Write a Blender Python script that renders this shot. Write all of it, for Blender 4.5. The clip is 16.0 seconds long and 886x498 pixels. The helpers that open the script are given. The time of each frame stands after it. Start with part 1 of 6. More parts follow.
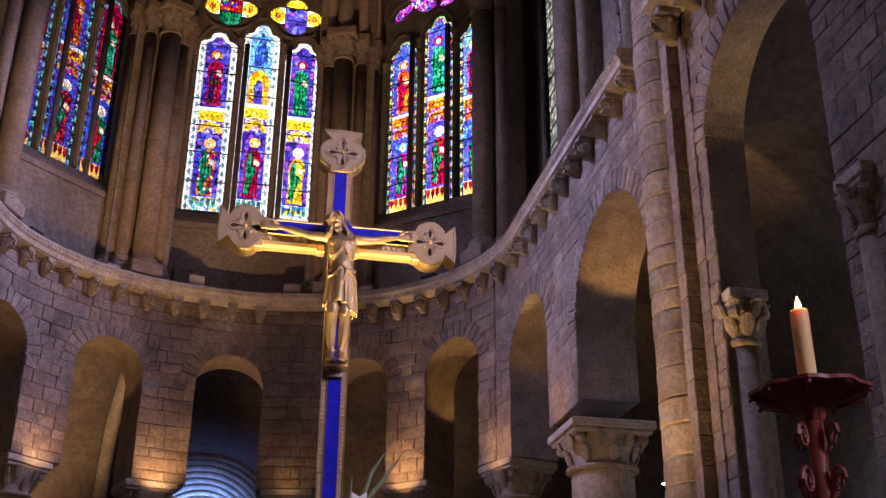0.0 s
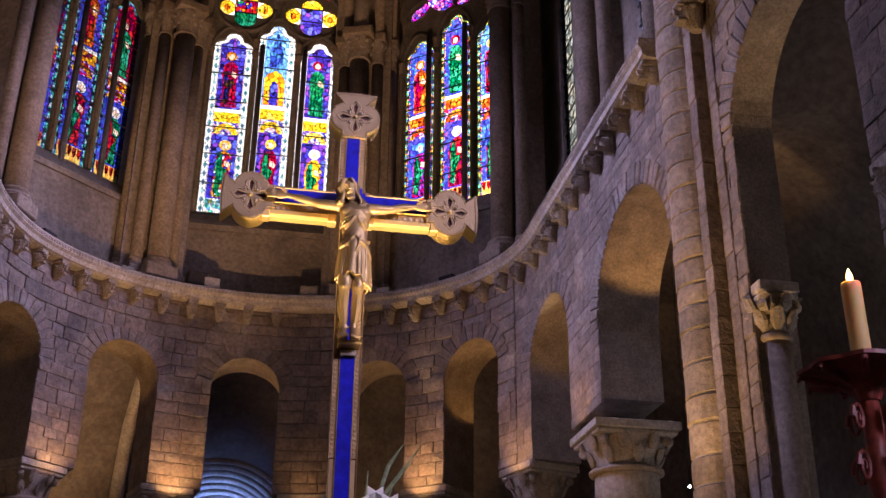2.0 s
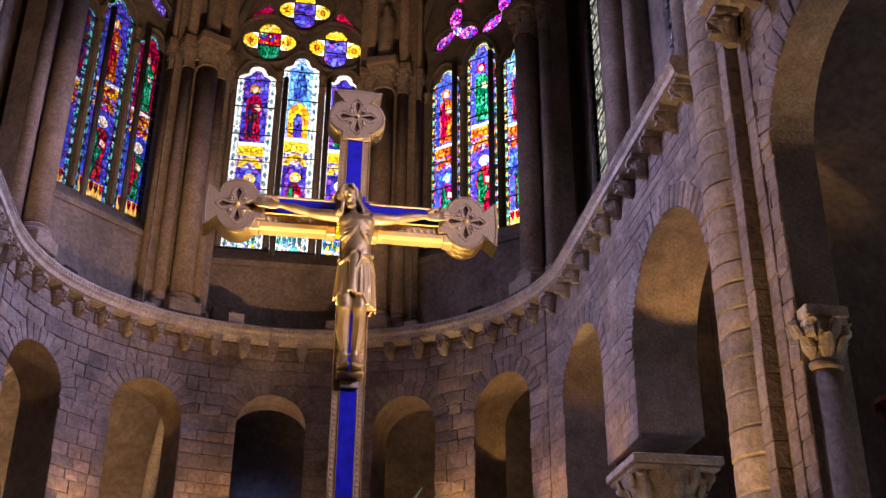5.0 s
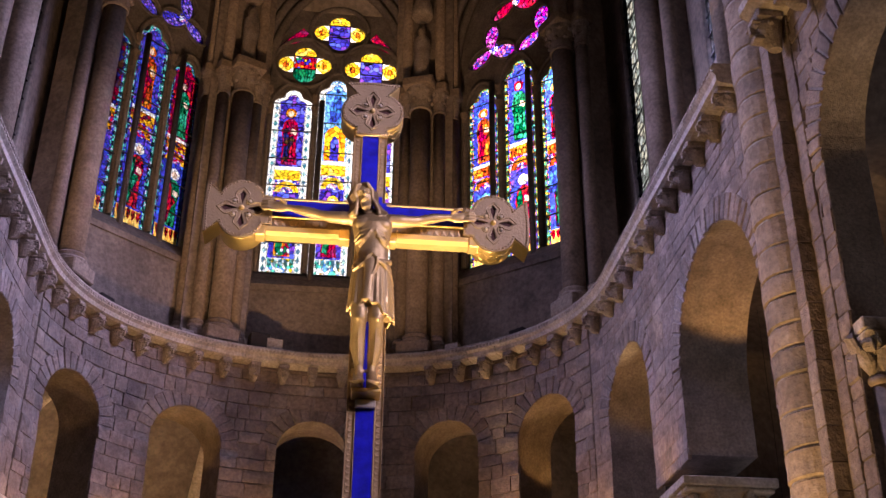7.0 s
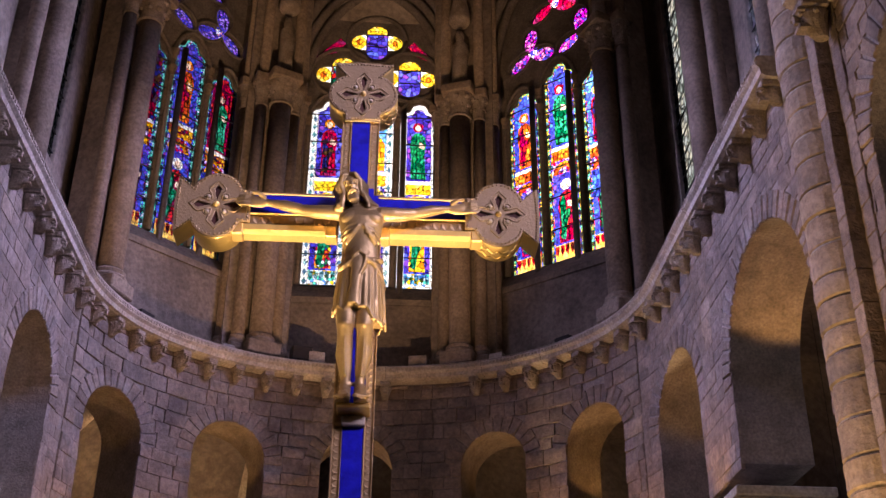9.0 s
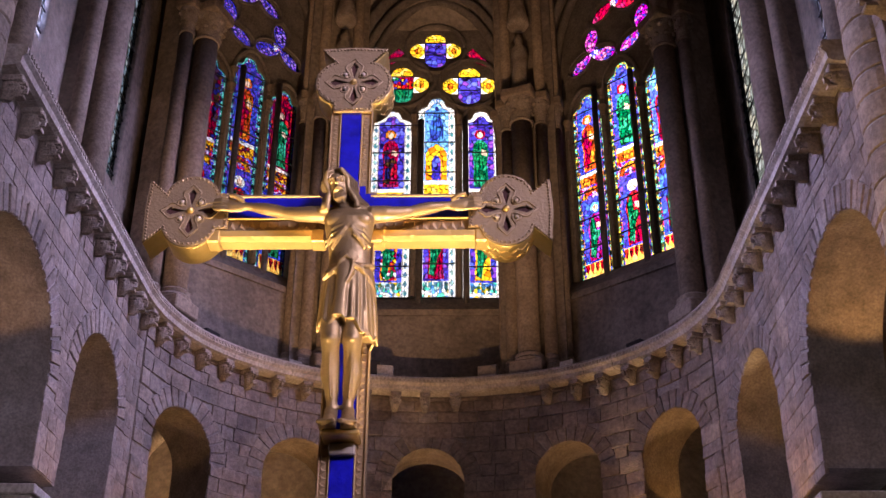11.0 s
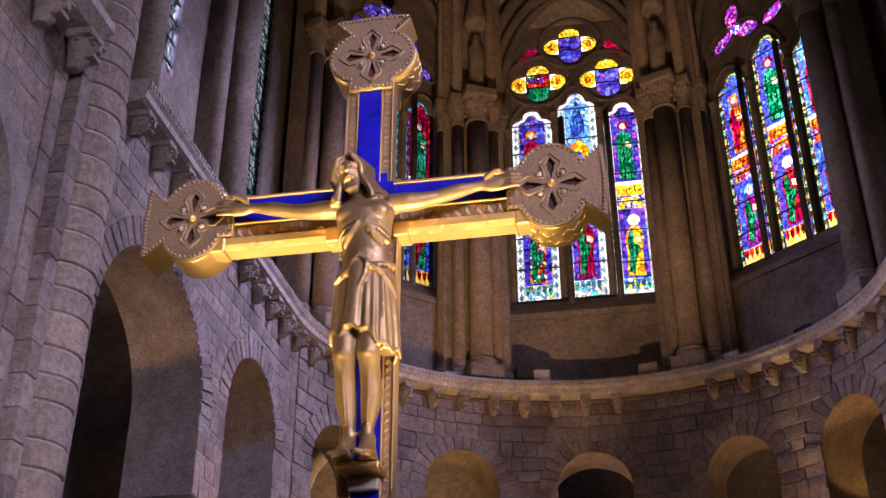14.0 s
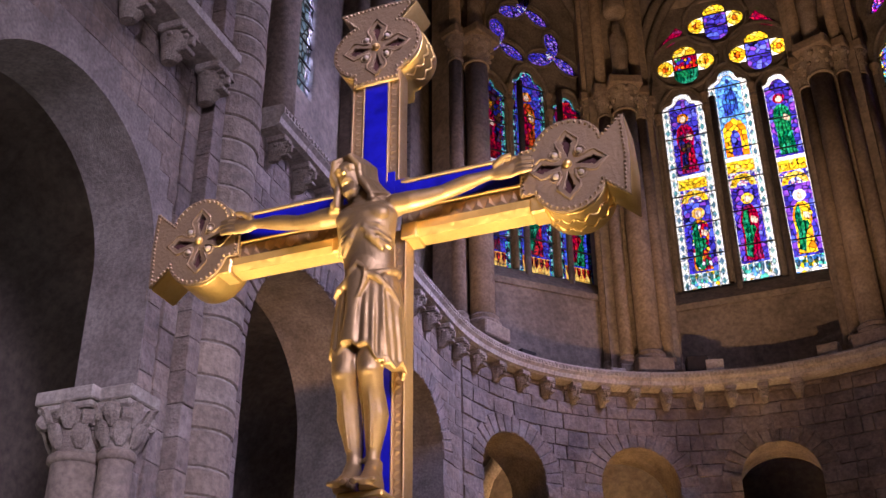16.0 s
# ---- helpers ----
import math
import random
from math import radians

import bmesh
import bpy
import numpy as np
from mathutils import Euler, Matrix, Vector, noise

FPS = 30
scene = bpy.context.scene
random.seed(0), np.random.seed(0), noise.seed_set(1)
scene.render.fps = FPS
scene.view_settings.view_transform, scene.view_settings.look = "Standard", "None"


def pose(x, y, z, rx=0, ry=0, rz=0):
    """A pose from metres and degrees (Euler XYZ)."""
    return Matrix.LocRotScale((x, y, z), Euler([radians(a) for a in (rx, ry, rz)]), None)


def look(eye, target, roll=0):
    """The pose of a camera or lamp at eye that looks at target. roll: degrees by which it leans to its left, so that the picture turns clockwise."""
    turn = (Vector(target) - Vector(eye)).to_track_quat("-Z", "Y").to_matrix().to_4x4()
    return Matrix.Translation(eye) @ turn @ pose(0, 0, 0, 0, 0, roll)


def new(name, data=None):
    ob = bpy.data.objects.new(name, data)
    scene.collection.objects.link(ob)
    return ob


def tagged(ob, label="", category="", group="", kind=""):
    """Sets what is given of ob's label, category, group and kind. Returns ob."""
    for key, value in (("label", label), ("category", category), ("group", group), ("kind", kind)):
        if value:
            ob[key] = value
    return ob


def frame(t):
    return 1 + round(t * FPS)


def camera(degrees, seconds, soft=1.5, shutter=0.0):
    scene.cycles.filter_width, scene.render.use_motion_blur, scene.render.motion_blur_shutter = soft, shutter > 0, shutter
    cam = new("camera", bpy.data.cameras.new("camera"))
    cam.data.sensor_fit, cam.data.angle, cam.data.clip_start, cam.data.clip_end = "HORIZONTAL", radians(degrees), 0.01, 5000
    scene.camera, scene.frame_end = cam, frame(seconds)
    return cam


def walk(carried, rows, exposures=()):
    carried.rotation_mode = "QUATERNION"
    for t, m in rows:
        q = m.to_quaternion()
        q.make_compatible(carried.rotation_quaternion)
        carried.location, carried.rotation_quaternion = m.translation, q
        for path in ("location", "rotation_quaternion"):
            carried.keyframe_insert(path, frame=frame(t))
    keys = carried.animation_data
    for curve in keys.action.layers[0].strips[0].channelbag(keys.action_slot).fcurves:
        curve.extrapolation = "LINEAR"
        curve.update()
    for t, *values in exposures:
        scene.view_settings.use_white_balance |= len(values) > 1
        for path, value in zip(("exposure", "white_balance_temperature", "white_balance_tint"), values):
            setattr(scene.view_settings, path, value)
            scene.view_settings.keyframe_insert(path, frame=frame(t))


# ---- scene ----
cam = camera(43.0, 16.0)
PATH = [
    (0, (-0.122, 0.238, 1.475), (0.235, 2.025, 2.299), 0.51),
    (0.5, (-0.108, 0.327, 1.472), (0.239, 2.114, 2.301), 0.54),
    (1, (-0.098, 0.411, 1.466), (0.241, 2.198, 2.299), 0.55),
    (1.5, (-0.08, 0.509, 1.468), (0.251, 2.296, 2.304), 0.54),
    (2, (-0.063, 0.592, 1.481), (0.262, 2.379, 2.318), 0.59),
    (2.5, (-0.044, 0.675, 1.503), (0.275, 2.462, 2.343), 0.61),
    (3, (-0.024, 0.758, 1.528), (0.29, 2.543, 2.373), 0.56),
    (3.5, (0.0, 0.848, 1.561), (0.306, 2.63, 2.416), 0.54),
    (4, (0.028, 0.925, 1.594), (0.322, 2.703, 2.461), 0.50),
    (6.5, (0.149, 1.334, 1.717), (0.359, 3.095, 2.642), 0.49),
    (7, (0.177, 1.413, 1.748), (0.365, 3.173, 2.679), 0.48),
    (7.5, (0.213, 1.496, 1.778), (0.381, 3.256, 2.713), 0.49),
    (8, (0.247, 1.567, 1.809), (0.394, 3.327, 2.748), 0.43),
    (8.5, (0.291, 1.654, 1.849), (0.415, 3.413, 2.791), 0.46),
    (9, (0.342, 1.739, 1.884), (0.442, 3.498, 2.831), 0.44),
    (11.5, (0.567, 2.108, 2.057), (0.493, 3.859, 3.02), 0.22),
    (12, (0.605, 2.176, 2.084), (0.486, 3.924, 3.049), 0.24),
    (12.5, (0.647, 2.246, 2.12), (0.477, 3.989, 3.086), 0.19),
    (13, (0.685, 2.306, 2.148), (0.468, 4.043, 3.115), 0.08),
    (13.5, (0.723, 2.366, 2.173), (0.456, 4.095, 3.141), -0.01),
    (14, (0.762, 2.426, 2.193), (0.444, 4.147, 3.162), -0.06),
    (14.5, (0.815, 2.494, 2.21), (0.436, 4.201, 3.181), -0.16),
    (15, (0.877, 2.554, 2.228), (0.43, 4.244, 3.2), -0.21),
    (15.5, (0.945, 2.63, 2.259), (0.417, 4.296, 3.232), -0.38),
    (16, (1.0, 2.678, 2.286), (0.389, 4.314, 3.26), -0.52),
]
walk(cam, [(t, look(eye, target, roll)) for t, eye, target, roll in PATH])

# ---------------------------------------------------------------- world and large lights
world = bpy.data.worlds.new("sky")
scene.world = world
world.use_nodes = True
wn = world.node_tree
sky = wn.nodes.new("ShaderNodeTexSky")
sky.sky_type, sky.sun_disc = "NISHITA", False
sky.sun_elevation, sky.sun_rotation = radians(38), radians(20)
sky.dust_density, sky.air_density = 4.0, 1.0
bg = wn.nodes["Background"]
wn.links.new(sky.outputs[0], bg.inputs[0])
bg.inputs[1].default_value = 0.15

WARM, AMBER, COOL = (1.0, 0.57, 0.24), (1.0, 0.5, 0.16), (0.56, 0.51, 0.96)


def spot(name, eye, target, power, colour, angle, blend=0.6, size=0.08):
    data = bpy.data.lights.new(name, "SPOT")
    data.energy, data.color, data.spot_size, data.spot_blend, data.shadow_soft_size = power, colour, radians(angle), blend, size
    ob = new(name, data)
    ob.matrix_world = look(eye, target)
    return ob


def area(name, eye, target, power, colour, w, h):
    data = bpy.data.lights.new(name, "AREA")
    data.shape, data.size, data.size_y, data.energy, data.color = "RECTANGLE", w, h, power, colour
    ob = new(name, data)
    ob.matrix_world = look(eye, target)
    return ob


def bulb(name, at, power, colour, size=0.1):
    data = bpy.data.lights.new(name, "POINT")
    data.energy, data.color, data.shadow_soft_size = power, colour, size
    ob = new(name, data)
    ob.location = at
    return ob


# the plan: a round apse about (CX, CY), then straight choir walls towards the nave
CX, CY, R0 = 0.15, 16.4, 4.35
S1 = R0 * math.pi / 2
Z_IMPOST, Z_CORNICE = 5.85, 9.36
CROSS_X = 0.265


def along(s, off=0.0, z=0.0):
    """A place s metres along the choir wall from the apse's axis, off metres behind its face."""
    r = R0 + off
    # the masonry has settled a little on both flanks
    z -= (0.13 if s < 0 else 0.09) * min(1.0, max(0.0, (abs(s) - 1.0) / 4.0)) * min(1.0, max(0.0, (z - 6.0) / 2.0))
    if abs(s) <= S1:
        a = s / R0
        return Vector((CX + r * math.sin(a), CY + r * math.cos(a), z))
    side = 1 if s > 0 else -1
    return Vector((CX + side * r, CY - (abs(s) - S1), z))


def heading(s):
    """The turn about z that lays local x along the wall and local y outwards."""
    if abs(s) <= S1:
        return -s / R0
    return -math.pi / 2 if s > 0 else math.pi / 2


def at_wall(s, off, z):
    return Matrix.Translation(along(s, off, z)) @ Matrix.Rotation(heading(s), 4, "Z")


def s_of_y(y, side):
    return side * (S1 + CY - y)


# spotlights below the crucifix, at the pier and in the hemicycle
for sx in (-1, 1):
    spot("crucifix_spot", (CROSS_X + sx * 0.36, 4.20, 2.05), (CROSS_X + sx * 0.15, 4.275, 3.3), 390, (1.0, 0.72, 0.38), 22, 0.8, 0.02)
    spot("crucifix_spot", (CROSS_X + sx * 0.25, 4.16, 2.60), (CROSS_X + sx * 0.1, 4.27, 3.3), 20, (1.0, 0.70, 0.36), 74, 0.8, 0.02)
spot("pier_spot", (1.3, 9.7, 0.6), (4.4, 10.3, 6.2), 1650, (1.0, 0.59, 0.24), 34, 0.9)
spot("vault_spot", (0.2, 10.5, 2.0), (-1.2, 21.0, 15.4), 4200, (1.0, 0.57, 0.32), 42, 0.9)
for s, p in ((-3.66, 75), (-1.34, 125), (1.0, 18), (3.28, 130), (5.6, 60), (8.4, 36), (-6.1, 30), (-8.9, 16)):
    spot("apse_uplight", along(s, -0.52, 5.45), along(s, -0.05, 6.8), p * 1.1, (1.0, 0.53, 0.22), 92, 0.9)
for eye, s, p in (((1.2, 11.6, 0.8), 8.5, 420), ((0.9, 12.2, 0.8), 5.6, 160), ((-0.8, 12.0, 0.8), -6.1, 300), ((-0.4, 12.6, 0.8), -3.66, 120), ((0.2, 12.6, 0.8), 1.0, 50)):
    spot("column_spot", eye, along(s, 0.0, 5.2), p, (1.0, 0.58, 0.27), 26, 0.9)
# lamps standing in the ambulatory
for s, p in ((-2.75, 800), (1.55, 160)):
    spot("ambulatory_lamp", along(s, 1.5, 4.0), along(s + 0.1, 3.2, 7.2), p, (1.0, 0.58, 0.30), 80, 0.8)
# narrow beams on the underside of the cornice
for s, p in ((-6.5, 50), (-3.2, 80), (-0.7, 110), (3.4, 130), (5.4, 80), (6.8, 140), (8.4, 130)):
    spot("cornice_uplight", along(s, -0.45, 6.2), along(s, -0.14, 9.3), p * (0.55 if s < 2 else 0.9), (1.0, 0.66, 0.36), 30, 0.7, 0.04)
# lamps on the ambulatory screens, shining up into the arches
for s, p, zl in ((-2.47, 12, 7.0), (-0.21, 9, 7.3), (2.3, 4, 7.0), (4.2, 22, 6.7), (7.1, 26, 6.4), (10.0, 34, 6.9), (-4.86, 4, 7.0), (-7.6, 10, 6.6), (-10.2, 14, 6.9)):
    spot("ambulatory_uplight", along(s, 0.6, zl), along(s, 0.62, 9.0), p, AMBER, 118, 0.3)
chapel = area("chapel_window_light", (-0.5, 22.2, 4.2), (-0.45, 24.3, 5.6), 105, (0.20, 0.34, 1.0), 1.2, 0.8)
chapel.data.spread = radians(56)
# daylight from the clerestory windows of the choir and of the nave
for side in (-1, 1):
    for y, p, zt in ((16.4, 85 if side > 0 else 90, 8.4), (13.55, 330, 6.4)):
        lamp = area("clerestory_light", (CX + side * 5.0, y, 14.0), (CX - side * 4.4, y + (1.0 if side > 0 else -0.8), zt), p * (1.5 if side > 0 else 1.1), COOL, 0.8, 4.2)
        lamp.data.spread = radians(72)
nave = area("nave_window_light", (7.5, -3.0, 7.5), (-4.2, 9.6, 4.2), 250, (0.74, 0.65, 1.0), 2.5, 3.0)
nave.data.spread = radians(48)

# daylight in the aisles behind the transept arches and in the ambulatory
for side in (-1, 1):
    for y, p in ((8.4, 38), (12.6, 24)):
        lamp = area("aisle_window_light", (CX + side * (R0 + 3.5), y, 3.6), (CX + side * (R0 + 0.5), y, 7.6), p, (0.86, 0.80, 0.92), 1.2, 2.2)

# added warm fill from the west end, with no window behind it
west_fill = area("west_window_light", (0.0, -9.9, 11.0), (0.0, 16.0, 8.0), 100, (1.0, 0.55, 0.34), 4.0, 4.0)

# ---------------------------------------------------------------- materials


def material(name, rough=0.8, metal=0.0):
    m = bpy.data.materials.new(name)
    m.use_nodes = True
    b = m.node_tree.nodes["Principled BSDF"]
    b.inputs["Roughness"].default_value, b.inputs["Metallic"].default_value = rough, metal
    return m, m.node_tree, b


def node(nt, kind, **inputs):
    n = nt.nodes.new(kind)
    for k, v in inputs.items():
        n.inputs[k].default_value = v
    return n


def ramp(nt, source, stops, constant=False):
    r = nt.nodes.new("ShaderNodeValToRGB")
    while len(r.color_ramp.elements) < len(stops):
        r.color_ramp.elements.new(0.5)
    for e, (p, c) in zip(r.color_ramp.elements, stops):
        e.position, e.color = p, (*c, 1)
    if constant:
        r.color_ramp.interpolation = "CONSTANT"
    nt.links.new(source, r.inputs[0])
    return r.outputs[0]


def mix(nt, kind, factor, a, b):
    n = nt.nodes.new("ShaderNodeMix")
    n.data_type, n.blend_type = "RGBA", kind
    if isinstance(factor, (int, float)):
        n.inputs[0].default_value = factor
    else:
        nt.links.new(factor, n.inputs[0])
    for socket, v in ((n.inputs[6], a), (n.inputs[7], b)):
        if isinstance(v, tuple):
            socket.default_value = (*v, 1)
        else:
            nt.links.new(v, socket)
    return n.outputs[2]


def stone(name, dark, light, scale=1.0, bump=0.5, per_piece=0.0, rough=0.85, island=False):
    """Stone with grain, stains and pits; per_piece: how much each block differs."""
    m, nt, b = material(name, rough)
    geo = nt.nodes.new("ShaderNodeNewGeometry")
    pos = geo.outputs["Position"]
    big = node(nt, "ShaderNodeTexNoise", Scale=1.6 * scale, Detail=8.0, Roughness=0.68)
    fine = node(nt, "ShaderNodeTexNoise", Scale=15.0 * scale, Detail=8.0, Roughness=0.62)
    pits = node(nt, "ShaderNodeTexVoronoi", Scale=34.0 * scale)
    for n in (big, fine, pits):
        nt.links.new(pos, n.inputs["Vector"])
    base = ramp(nt, big.outputs[0], ((0.36, dark), (0.64, light)))
    grain = ramp(nt, fine.outputs[0], ((0.34, (0.56, 0.56, 0.56)), (0.64, (1.15, 1.13, 1.1))))
    colour = mix(nt, "MULTIPLY", 0.8, base, grain)
    if per_piece:
        if island:
            rnd = geo.outputs["Random Per Island"]
        else:
            rnd = nt.nodes.new("ShaderNodeObjectInfo").outputs["Random"]
        lo, hi = 1 - per_piece, 1 + per_piece * 0.6
        tint = ramp(nt, rnd, ((0.0, (lo, lo, lo)), (0.35, (hi, hi * 0.95, hi * 0.86)), (0.7, (lo * 1.15, lo * 1.1, lo * 1.05)), (1.0, (hi, hi, hi * 0.98))))
        colour = mix(nt, "MULTIPLY", 1.0, colour, tint)
    nt.links.new(colour, b.inputs["Base Color"])
    add = nt.nodes.new("ShaderNodeMath")
    add.operation = "MULTIPLY_ADD"
    nt.links.new(pits.outputs[0], add.inputs[0])
    add.inputs[1].default_value = 0.35
    nt.links.new(fine.outputs[0], add.inputs[2])
    bp = node(nt, "ShaderNodeBump", Strength=bump, Distance=0.02)
    nt.links.new(add.outputs[0], bp.inputs["Height"])
    nt.links.new(bp.outputs[0], b.inputs["Normal"])
    return m


M_BLOCK = stone("sandstone_block", (0.165, 0.13, 0.11), (0.33, 0.275, 0.235), per_piece=0.28, bump=1.0)
M_BLOCKS = stone("sandstone_blocks_joined", (0.165, 0.13, 0.11), (0.33, 0.275, 0.235), per_piece=0.28, bump=1.0, island=True)
M_MORTAR = stone("lime_mortar", (0.20, 0.165, 0.14), (0.33, 0.285, 0.245), 2.0, 0.5)
M_ASHLAR = stone("grey_ashlar", (0.20, 0.165, 0.13), (0.36, 0.30, 0.235), 0.8, 0.35)
M_SHAFT = stone("shaft_stone", (0.22, 0.17, 0.122), (0.36, 0.285, 0.21), 1.2, 0.3)
M_DRUM = stone("drum_stone", (0.22, 0.18, 0.14), (0.40, 0.33, 0.26), 1.2, 0.6, per_piece=0.3)
M_CORNICE = stone("cornice_limestone", (0.34, 0.29, 0.23), (0.52, 0.46, 0.38), 1.5, 0.4)
M_CARVED = stone("carved_limestone", (0.26, 0.21, 0.16), (0.46, 0.39, 0.31), 3.0, 0.8)
M_VAULT = stone("vault_plaster", (0.24, 0.20, 0.16), (0.36, 0.31, 0.26), 0.6, 0.3)
# darker copy of the vault plaster: the ambulatory's shade is put into its colour
M_GLOOM = stone("shaded_plaster", (0.10, 0.08, 0.065), (0.19, 0.155, 0.125), 0.6, 0.3)
M_FLOOR = stone("stone_floor", (0.12, 0.11, 0.10), (0.24, 0.22, 0.20), 0.8, 0.2)
M_TRACERY = stone("tracery_stone", (0.15, 0.13, 0.11), (0.26, 0.23, 0.20), 1.5, 0.4)


def gold(name, colour, rough, bump, metal=0.8):
    m, nt, b = material(name, rough, metal)
    geo = nt.nodes.new("ShaderNodeNewGeometry")
    n1 = node(nt, "ShaderNodeTexNoise", Scale=9.0, Detail=5.0)
    n2 = node(nt, "ShaderNodeTexNoise", Scale=120.0, Detail=4.0)
    for n in (n1, n2):
        nt.links.new(geo.outputs["Position"], n.inputs["Vector"])
    dark = tuple(c * 0.78 for c in colour)
    nt.links.new(ramp(nt, n1.outputs[0], ((0.3, dark), (0.62, colour))), b.inputs["Base Color"])
    nt.links.new(ramp(nt, n2.outputs[0], ((0.3, (rough - 0.08,) * 3), (0.7, (rough + 0.16,) * 3))), b.inputs["Roughness"])
    bp = node(nt, "ShaderNodeBump", Strength=bump, Distance=0.004)
    nt.links.new(n2.outputs[0], bp.inputs["Height"])
    nt.links.new(bp.outputs[0], b.inputs["Normal"])
    return m


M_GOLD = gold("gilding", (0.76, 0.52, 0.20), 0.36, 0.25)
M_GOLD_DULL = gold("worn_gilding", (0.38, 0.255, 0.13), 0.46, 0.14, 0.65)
M_BRONZE = gold("gilt_bronze_figure", (0.30, 0.20, 0.095), 0.47, 0.2, 0.70)
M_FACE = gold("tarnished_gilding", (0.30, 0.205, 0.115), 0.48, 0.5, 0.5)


def plain(name, colour, rough, metal=0.0, vary=0.25, scale=12.0, bump=0.15):
    m, nt, b = material(name, rough, metal)
    geo = nt.nodes.new("ShaderNodeNewGeometry")
    n1 = node(nt, "ShaderNodeTexNoise", Scale=scale, Detail=6.0)
    nt.links.new(geo.outputs["Position"], n1.inputs["Vector"])
    lo = tuple(c * (1 - vary) for c in colour)
    hi = tuple(min(1, c * (1 + vary)) for c in colour)
    nt.links.new(ramp(nt, n1.outputs[0], ((0.3, lo), (0.7, hi))), b.inputs["Base Color"])
    bp = node(nt, "ShaderNodeBump", Strength=bump, Distance=0.01)
    nt.links.new(n1.outputs[0], bp.inputs["Height"])
    nt.links.new(bp.outputs[0], b.inputs["Normal"])
    return m


M_BLUE = plain("ultramarine_enamel", (0.006, 0.006, 0.30), 0.36, 0.0, 0.35, 30.0, 0.3)
M_BLUE.node_tree.nodes["Principled BSDF"].inputs["Specular IOR Level"].default_value = 0.22
M_RED = plain("red_lacquer", (0.24, 0.045, 0.03), 0.48, 0.0, 0.4, 25.0, 0.4)
M_MAROON = plain("maroon_backing", (0.06, 0.018, 0.014), 0.9)
M_DARK = plain("dark_recess", (0.02, 0.015, 0.012), 0.8)
M_JEWEL = plain("pale_cabochon", (0.36, 0.29, 0.22), 0.15)
# amber base colour carries the flame's glow within the ivory wax
M_WAX = plain("ivory_wax", (0.86, 0.60, 0.22), 0.5, 0, 0.06, 8.0, 0.05)
M_WAX.node_tree.nodes["Principled BSDF"].inputs["Subsurface Weight"].default_value = 0.3
M_LEAF = plain("green_leaf", (0.20, 0.24, 0.12), 0.45, 0, 0.3, 40.0)
M_PETAL = plain("white_petal", (0.80, 0.78, 0.74), 0.5, 0, 0.06, 30.0)
M_LEAD = plain("dark_lead", (0.03, 0.03, 0.03), 0.6)
M_WOOD = plain("dark_wood", (0.06, 0.035, 0.02), 0.5, 0, 0.3, 15.0)
M_METAL = plain("dark_iron", (0.04, 0.04, 0.045), 0.5, 0.6)
M_FLAME = bpy.data.materials.new("flame")
M_FLAME.use_nodes = True
_b = M_FLAME.node_tree.nodes["Principled BSDF"]
_b.inputs["Emission Color"].default_value, _b.inputs["Emission Strength"].default_value = (1.0, 0.55, 0.16, 1), 14.0


M_BULB = bpy.data.materials.new("lit_bulb")
M_BULB.use_nodes = True
_b = M_BULB.node_tree.nodes["Principled BSDF"]
_b.inputs["Emission Color"].default_value, _b.inputs["Emission Strength"].default_value = (0.85, 0.92, 1.0, 1), 12.0


def glass(name, colours, scale, lead=0.05, seed=0.0, deep=0.7, folds=0.0):
    """Stained glass: small leaded pieces in the colours given, that let the daylight through."""
    m = bpy.data.materials.new(name)
    m.use_nodes = True
    nt = m.node_tree
    nt.nodes.clear()
    out = nt.nodes.new("ShaderNodeOutputMaterial")
    geo = nt.nodes.new("ShaderNodeNewGeometry")
    cell = node(nt, "ShaderNodeTexVoronoi", Scale=scale)
    edge = node(nt, "ShaderNodeTexVoronoi", Scale=scale)
    edge.feature = "DISTANCE_TO_EDGE"
    tone = node(nt, "ShaderNodeTexNoise", Scale=scale * 1.3, Detail=4.0)
    for n in (cell, edge, tone):
        nt.links.new(geo.outputs["Position"], n.inputs["Vector"])
    sep = nt.nodes.new("ShaderNodeSeparateColor")
    nt.links.new(cell.outputs["Color"], sep.inputs[0])
    k = len(colours)
    root = [tuple(c ** 0.5 for c in col) for col in colours]
    col = ramp(nt, sep.outputs[0], [(i / k, c) for i, c in enumerate(root)], True)
    col = mix(nt, "MULTIPLY", 1.0, col, ramp(nt, tone.outputs[0], ((0.32, (deep, deep, deep)), (0.6, (1, 1, 1)))))
    line = ramp(nt, edge.outputs["Distance"], ((lead * 0.4, (0.12, 0.12, 0.12)), (lead, (1, 1, 1))))
    col = mix(nt, "MULTIPLY", 1.0, col, line)
    if folds:
        wave = node(nt, "ShaderNodeTexWave", Scale=folds, Distortion=7.0, Detail=2.0)
        wave.inputs["Detail Scale"].default_value = 1.4
        nt.links.new(geo.outputs["Position"], wave.inputs["Vector"])
        col = mix(nt, "MULTIPLY", 1.0, col, ramp(nt, wave.outputs[0], ((0.06, (0.25, 0.25, 0.25)), (0.24, (1, 1, 1)))))
    tr = nt.nodes.new("ShaderNodeBsdfTransparent")
    nt.links.new(col, tr.inputs[0])
    gl = node(nt, "ShaderNodeBsdfGlossy", Roughness=0.25)
    mx = node(nt, "ShaderNodeMixShader")
    mx.inputs[0].default_value = 0.02
    nt.links.new(tr.outputs[0], mx.inputs[1])
    nt.links.new(gl.outputs[0], mx.inputs[2])
    nt.links.new(mx.outputs[0], out.inputs[0])
    return m


